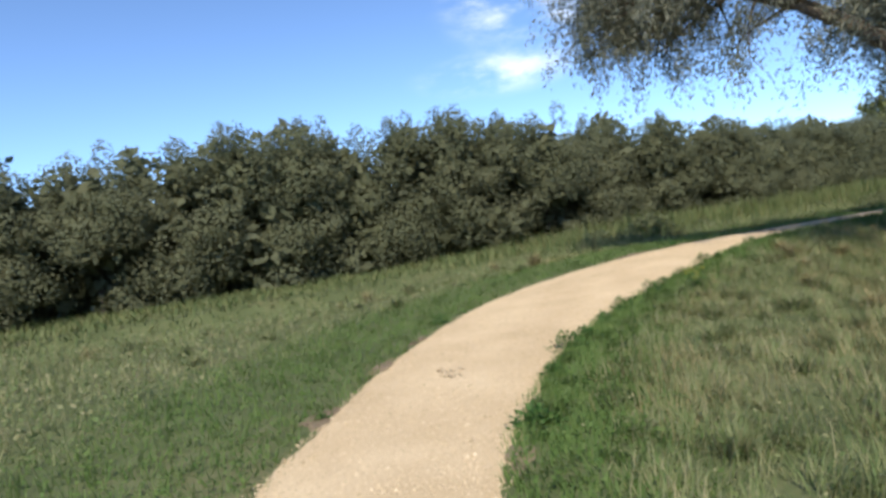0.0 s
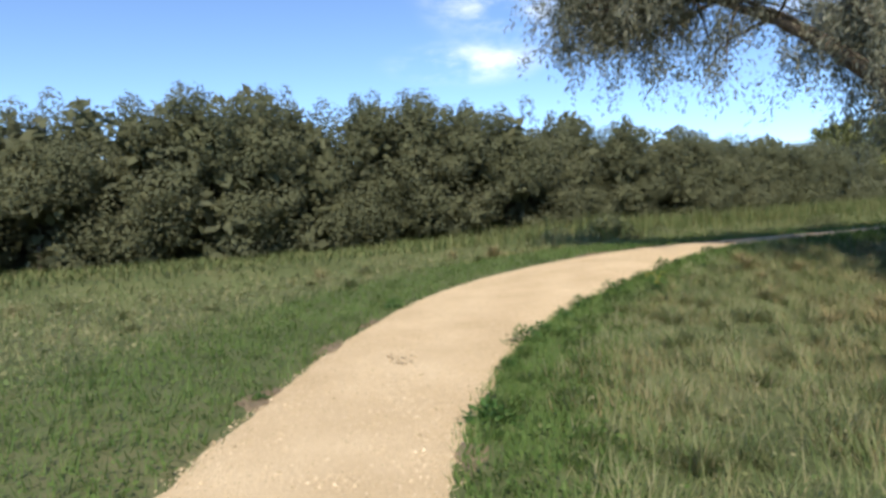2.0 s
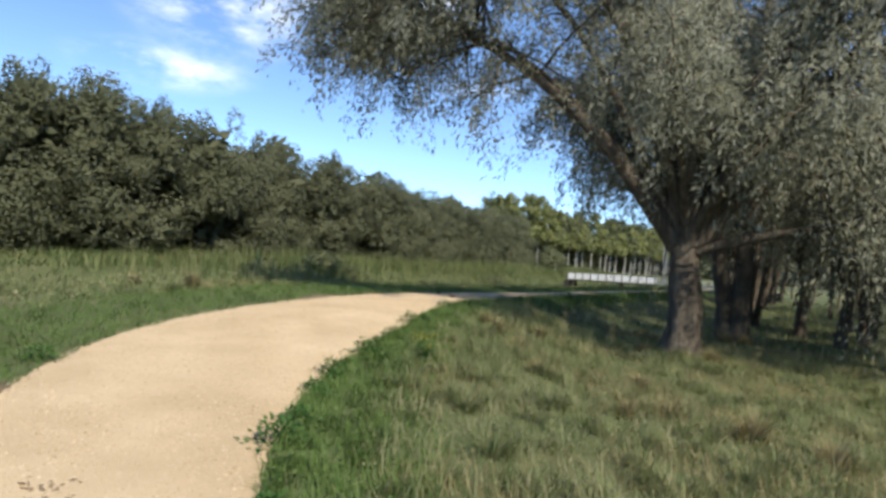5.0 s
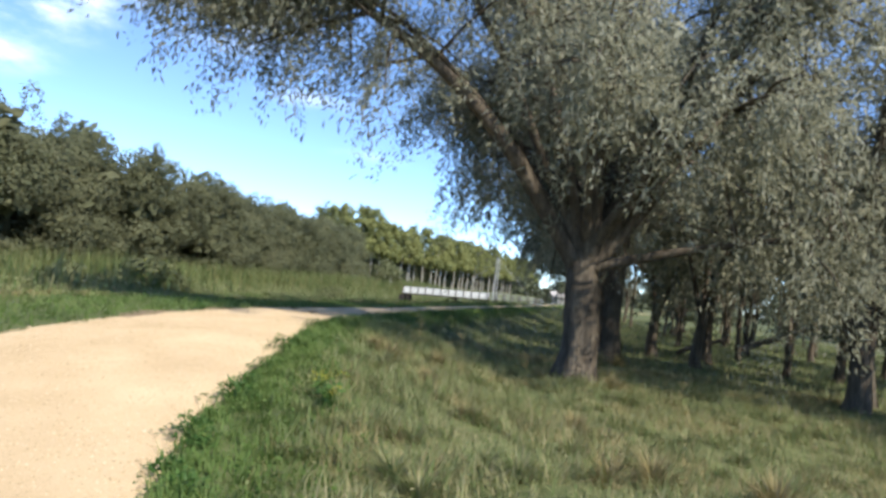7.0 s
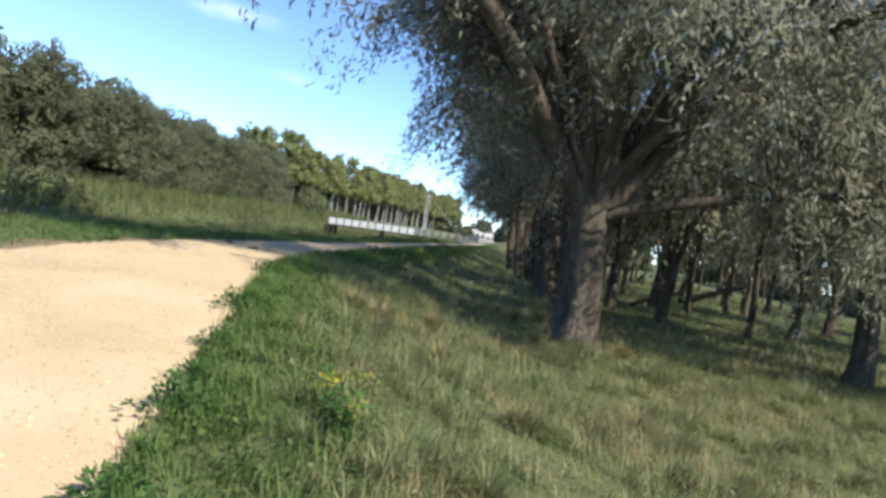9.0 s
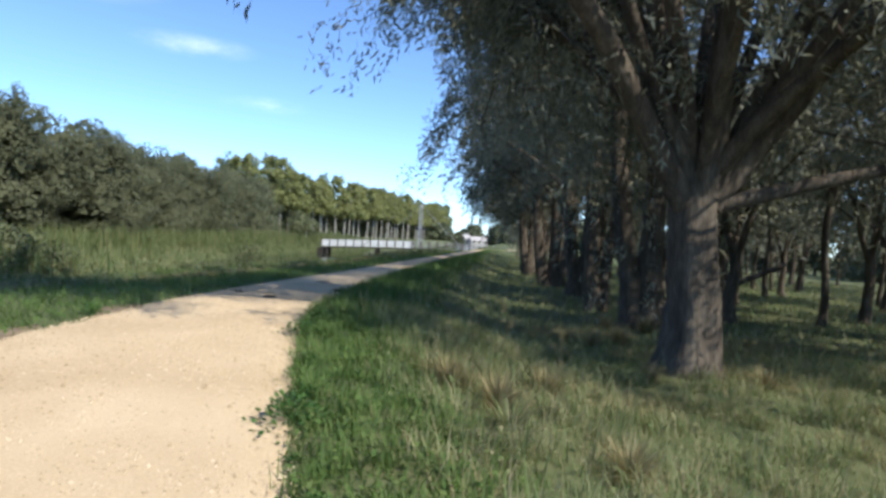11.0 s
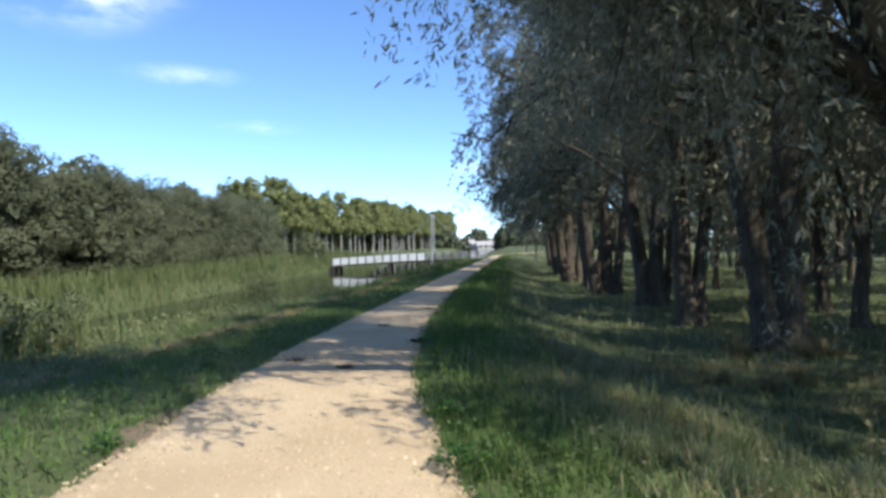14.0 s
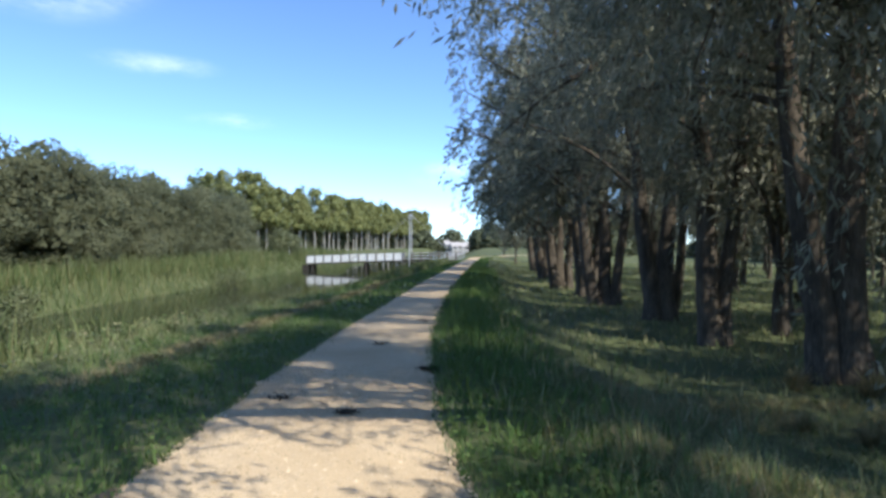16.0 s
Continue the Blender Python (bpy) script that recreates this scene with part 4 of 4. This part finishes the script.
r = np.random.default_rng(140)
plants = [weed_plant(r, 220, 0.26, 0.26), weed_plant(r, 160, 0.2, 0.2), weed_plant(r, 300, 0.34, 0.34)]
k = 0
for side_x, ys in ((1, (-8.3, -7.2, -6.1, -5.6, -5.3, -4.9, -4.6, -4.2, -3.9, -3.6, -3.3, -2.8, -2.4, -1.9, -1.6, -1.3, -0.8, -0.4, 0.2, 1.0, 2.3, 3.6, 5.2, 7.9, 10.4)), (-1, (-9.6, -6.0, 2.5))):
    for y in ys:
        i = int((y + 60) / 0.25)
        x, yy = _px[i] + side_x * (_wx[i] + r.uniform(-0.09, 0.14)), _py[i]
        m = planted(x, yy, r.uniform(0, 6), r.uniform(0.4, 0.9), sink=0.0)
        if k < 3:
            plants[k].matrix_basis = m
        else:
            copy_thing(plants[k % 3], m)
        k += 1


def dry_stalk(r, height):
    root = tagged(new("dry_stalk"), "dry brown seeded stalk standing in the grass", "weed", "dry stalks in the grass")
    line = bend((0, 0, -0.03), (r.normal(0, 0.12), r.normal(0, 0.12), 1), height, 0.05, r, 6, 0.05)
    lines = [(line, np.linspace(0.004, 0.002, 6))]
    seeds = []
    for _ in range(7):
        p = line[r.integers(2, 6)]
        tw = bend(p, (r.normal(0, 0.6), r.normal(0, 0.6), 0.9), height * 0.22, 0.1, r, 3, 0.1)
        v, f = tubes([(tw, np.array([0.002, 0.0018, 0.0015]))], 4)
        part("twig", sheet("twig", v, f, STRAW, True), root)
        seeds.append(tw[-1] + r.normal(0, 0.018, (14, 3)))
    v, f = tubes(lines, 4)
    part("stem", sheet("stem", v, f, STRAW, True), root)
    seeds = np.concatenate(seeds)
    al = unit(r.normal(0, 1, seeds.shape))
    v, f = diamonds(seeds, al, unit(np.cross(al, r.normal(0, 1, seeds.shape))), 0.025, 0.01)
    tagged(part("seed_head", sheet("seed_head", v, f, STRAW), root), kind="stuff")
    return root


stalks = [dry_stalk(r, 0.6), dry_stalk(r, 0.48)]
spots = [(2.54, 1.83), (3.1, 2.5), (6.1, -3.4), (5.6, -3.9), (7.0, -4.2), (8.3, -3.5), (4.4, 1.4), (2.1, 3.2), (8.8, -5.2), (7.6, -1.2), (3.6, 5.5), (9.8, -4.6), (5.2, -1.0), (6.6, 1.6)]
for k, (x, y) in enumerate(spots):
    m = planted(x, y, r.uniform(0, 6), r.uniform(0.8, 1.15), sink=0.0)
    if k < 2:
        stalks[k].matrix_basis = m
    else:
        copy_thing(stalks[k % 2], m)


def tussock(r, n, height, mat, label):
    """A clump of long grass, its blades arching out from one foot."""
    root = tagged(new("grass_tussock"), label, "grass", "grass tussocks")
    a, q = r.uniform(0, 2 * np.pi, n), np.abs(r.normal(0, 0.5, n))
    h = height * r.uniform(0.5, 1.1, n)
    out = np.stack([np.cos(a), np.sin(a), np.zeros(n)], 1)
    side = np.stack([-np.sin(a), np.cos(a), np.zeros(n)], 1) * (0.005 * r.uniform(0.6, 1.4, n))[:, None]
    foot = out * (q * 0.12)[:, None] - [0, 0, 0.02]
    tilt = np.clip(0.25 + q, 0, 1.5)
    arc = lambda k, m: (out * np.sin(k * tilt)[:, None] + np.array([0, 0, 1.0]) * np.cos(k * tilt)[:, None]) * (h * m)[:, None]
    mid = foot + arc(0.6, 0.5)
    tip = mid + arc(1.5, 0.5)
    v = np.stack([foot - side, foot + side, mid + side, tip, mid - side], 1).reshape(-1, 3)
    b5 = 5 * np.arange(n)[:, None]
    tagged(part("clump", sheet("clump", v, np.concatenate([b5 + [0, 1, 2], b5 + [0, 2, 4], b5 + [4, 2, 3]]), mat), root), kind="stuff")
    return root


straw_clump = tussock(r, 260, 0.42, STRAW, "bleached straw-coloured grass tussock in the meadow")
green_clump = tussock(r, 240, 0.38, ROUGH, "dense green and tan grass tussock in the meadow")
straw_clump.matrix_basis, green_clump.matrix_basis = planted(5.6, -2.67), planted(4.9, -3.3)
for k, (x, y, q) in enumerate(((6.0, -2.3, 1.1), (6.9, -2.7, 1.2), (2.1, 0.85, 0.9), (2.5, 0.4, 1.0), (4.5, 7.4, 1.2), (4.0, 7.0, 1.0), (5.7, 4.0, 1.0), (4.3, 3.9, 0.9), (5.4, 9.4, 1.3), (5.9, 9.6, 1.2),
                               (3.6, 7.6, 0.9), (7.6, -3.3, 1.1), (4.1, -1.6, 0.8), (3.3, -0.4, 0.9), (2.9, 1.6, 0.9), (8.3, -6.2, 0.8), (9.1, -7.4, 0.8), (4.6, 9.9, 1.2), (1.9, 2.6, 0.7), (5.2, -0.3, 1.0))):
    copy_thing(straw_clump, planted(x, y, k * 1.3, q))
for k in range(70):
    x, y = r.uniform(2.5, 10), r.uniform(-9.5, 4)
    if off_path(np.float64(x), np.float64(y)) > 0.7:
        copy_thing(green_clump, planted(x, y, k * 1.7, r.uniform(0.5, 0.95)))
for k in range(60):
    x, y = r.uniform(-9, 2.5), r.uniform(-12, 12)
    if side_d(np.float64(x), np.float64(y)) < 0 and off_path(np.float64(x), np.float64(y)) > 2.2:
        copy_thing(green_clump if k % 4 else straw_clump, planted(x, y, k * 1.7, r.uniform(0.8, 1.5)))


def flowering_weed(x, y, height, r):
    """Upright leafy weed with clusters of small yellow flowers."""
    root = tagged(new("flowering_weed"), "upright leafy weed with small yellow flower heads", "weed", "yellow flowering weeds")
    root.matrix_basis = planted(x, y, sink=0.0)
    for k in range(5):
        line = bend((r.normal(0, 0.04), r.normal(0, 0.04), -0.03), (r.normal(0, 0.25), r.normal(0, 0.25), 1), height * r.uniform(0.7, 1.05), 0.1, r, 6, 0.08)
        v, f = tubes([(line, np.linspace(0.006, 0.003, 6))], 5)
        stem = part("stem", sheet("stem", v, f, WEED, True), root)
        m = 26
        at = line[r.integers(1, 6, m)] + r.normal(0, 0.015, (m, 3))
        al = unit(r.normal(0, 1, (m, 3)) * [1, 1, 0.4] + [0, 0, 0.2])
        v, f = diamonds(at, al, unit(np.cross(al, r.normal(0, 0.4, (m, 3)) + [0, 0, 1])), r.uniform(0.06, 0.11, m), r.uniform(0.018, 0.03, m))
        tagged(part("foliage", sheet("foliage", v, f, WEED), stem), kind="stuff")
        m = 30
        at = line[-1] + r.normal(0, 0.035, (m, 3)) * [1, 1, 0.5]
        al = unit(r.normal(0, 1, (m, 3)) * [1, 1, 0.5])
        v, f = diamonds(at, al, unit(np.cross(al, r.normal(0, 0.3, (m, 3)) + [0, 0, 1])), 0.022, 0.018)
        tagged(part("flower_head", sheet("flower_head", v, f, PETAL), stem, "small yellow flowers"), kind="stuff")


for x, y, h in ((3.06, -2.9, 0.42), (-6.2, 6.3, 0.9), (-6.5, 6.9, 0.8), (-6.0, 5.7, 0.7), (-7.6, 7.6, 0.8)):
    flowering_weed(x, y, h, r)


def leaf_clump(x, y, size, n, r, mat=DEAD_LEAF, tall=0.035):
    root = tagged(new("leaf_clump"), "small dark clump of dead leaves lying on the gravel", "leaf litter", "leaf clumps on the path")
    root.matrix_basis = Matrix.Translation((x, y, float(np.interp(y, _py, _pg)) + 0.018))
    at = np.stack([r.normal(0, size * 0.45, n), r.normal(0, size * 0.25, n), r.uniform(0.0, tall, n)], 1)
    al = unit(r.normal(0, 1, (n, 3)) * [1, 1, 0.25])
    v, f = diamonds(at, al, unit(np.cross(al, r.normal(0, 0.4, (n, 3)) + [0, 0, 1])), r.uniform(0.03, 0.07, n), r.uniform(0.015, 0.035, n))
    tagged(part("dead_leaf_heap", sheet("dead_leaf_heap", v, f, mat), root), kind="stuff")


for x, y, s, n in ((-1.22, 5.56, 0.1, 90), (-0.72, 7.8, 0.13, 110), (-1.64, 9.8, 0.14, 60), (-2.0, 6.1, 0.16, 50), (-1.3, 13.2, 0.2, 50), (-1.2, 16.3, 0.2, 50)):
    leaf_clump(x, y, s, n, r)

for x, y in ((3.75, -8.0), (3.5, -7.9)):
    leaf_clump(x, y, 0.22, 34, r, EARTH, 0.008)

# Loose pebbles, thicker along the edges.
def pebbles(name, label, n, y0, y1, edge, size):
    y = r.uniform(y0, y1, n)
    i = ((y + 60) / 0.25).astype(int)
    a = r.uniform(-1, 1, n)
    a = np.sign(a) * np.abs(a) ** edge
    yy = y
    x = np.interp(y, _py, _px) + a * (np.interp(y, _py, _wx) + 0.06)
    z = np.interp(yy, _py, _pg) + 0.02 * (1 - a * a) - 0.03 * np.clip((np.abs(a) - 0.85) / 0.15, 0, 1)
    base = np.array([(1, 0, -0.2), (0, 1, -0.2), (-1, 0, -0.2), (0, -1, -0.2), (0, 0, 0.7)], float)
    faces = np.array([(0, 1, 4), (1, 2, 4), (2, 3, 4), (3, 0, 4)])
    rad = size * r.uniform(0.5, 1.5, n) * np.where(r.random(n) < 0.06, 1.8, 1)
    v = base[None] * r.uniform(0.6, 1.3, (n, 5, 1)) * rad[:, None, None]
    t = r.uniform(0, 6.28, n)
    c, sn = np.cos(t)[:, None], np.sin(t)[:, None]
    v = np.stack([v[..., 0] * c - v[..., 1] * sn, v[..., 0] * sn + v[..., 1] * c, v[..., 2]], -1) + np.stack([x, yy, z + 0.3 * rad], 1)[:, None]
    f = (faces[None] + 5 * np.arange(n)[:, None, None]).reshape(-1, 3)
    return tagged(new(name, sheet(name, v.reshape(-1, 3), f, PEBBLE)), label, "gravel", kind="stuff")


pebbles("loose_gravel", "loose pale limestone chippings on the path", 34000, -12, 8, 1.0, 0.0075)
pebbles("edge_gravel", "coarser pale chippings spilled along the path edge", 4000, -12, 12, 0.2, 0.01)


def fallen_trunk(a, c, radius):
    root = tagged(new("fallen_trunk"), "fallen bare willow trunk leaning among the wood", "log")
    a, c = np.array(a), np.array(c)
    line = np.linspace(a, c, 8) + r.normal(0, 0.04, (8, 3))
    v, f = tubes([(line, np.linspace(radius, radius * 0.7, 8))], 10)
    part("log", sheet("log", v, f, BARK, True), root)
    v, f = tubes([(bend(line[4], (0.2, 0.1, 1), 0.9, 0.0, r, 5), np.linspace(radius * 0.4, 0.02, 5))], 6)
    part("stub", sheet("stub", v, f, BARK, True), root)


fallen_trunk((11.6, 25.2, -0.35), (14.6, 25.9, 0.95), 0.16)
fallen_trunk((8.3, 18.5, -0.4), (10.2, 19.4, 0.35), 0.1)


def white_post(x, y):
    root = tagged(new("bank_post"), "short white post on the far canal bank", "post")
    root.matrix_basis = planted(x, y)
    v, f = tubes([(np.array([(0, 0, -0.3), (0, 0, 2.0)]), (0.11, 0.11))], 10)
    part("post", sheet("post", v, f, WHITE, True), root)
    bm_part("cap", box(-0.14, -0.14, 1.99, 0.14, 0.14, 2.08, 0.01), TARRED, root)


white_post(-27.0, 86)


def earth_patch(x, y, wide, long, turn):
    """A worn patch of bare soil at the path edge, a thin uneven skin over the ground."""
    n, rings = 14, 4
    ang = np.linspace(0, 2 * np.pi, n, endpoint=False)
    shape = 1 + 0.25 * np.sin(ang * 3 + x) + 0.15 * np.sin(ang * 5 + y)
    vs = [(x, y)]
    for q in range(1, rings + 1):
        for a, s in zip(ang, shape):
            u, w = q / rings * s * wide * math.cos(a), q / rings * s * long * math.sin(a)
            vs.append((x + u * math.cos(turn) - w * math.sin(turn), y + u * math.sin(turn) + w * math.cos(turn)))
    vs = np.array(vs)
    inside = np.abs(path_d(vs[:, 0], vs[:, 1])) < half(vs[:, 1]) + 0.1
    z = np.where(inside, np.interp(vs[:, 1], _py, _pg) + 0.012, ground_z(vs[:, 0], vs[:, 1]) + 0.02)
    z[1 + n * (rings - 1):] -= 0.03
    fs = [(0, 1 + i, 1 + (i + 1) % n, 1 + (i + 1) % n) for i in range(n)]
    tri = np.array([f[:3] for f in fs])
    quad = np.array([(1 + q * n + i, 1 + (q + 1) * n + i, 1 + (q + 1) * n + (i + 1) % n, 1 + q * n + (i + 1) % n) for q in range(rings - 1) for i in range(n)])
    tri = np.concatenate([tri, quad[:, :3], quad[:, [0, 2, 3]]])
    tagged(new("earth_patch", sheet("earth_patch", np.column_stack([vs, z]), tri, EARTH, True)), "worn brown bare earth at the gravel edge", "bare earth", "bare earth patches")


for yy, sd, wide, long in ((-9.6, -1, 0.16, 0.4), (-8.2, -1, 0.12, 0.5), (-6.8, -1, 0.1, 0.4), (-9.0, 1, 0.12, 0.3), (0.8, -1, 0.22, 0.8), (3.2, -1, 0.16, 0.7)):
    i = int((yy + 60) / 0.25)
    earth_patch(_px[i] + sd * (_wx[i] + 0.02), _py[i], wide, long, math.atan2(_pn[i, 1], _pn[i, 0]))
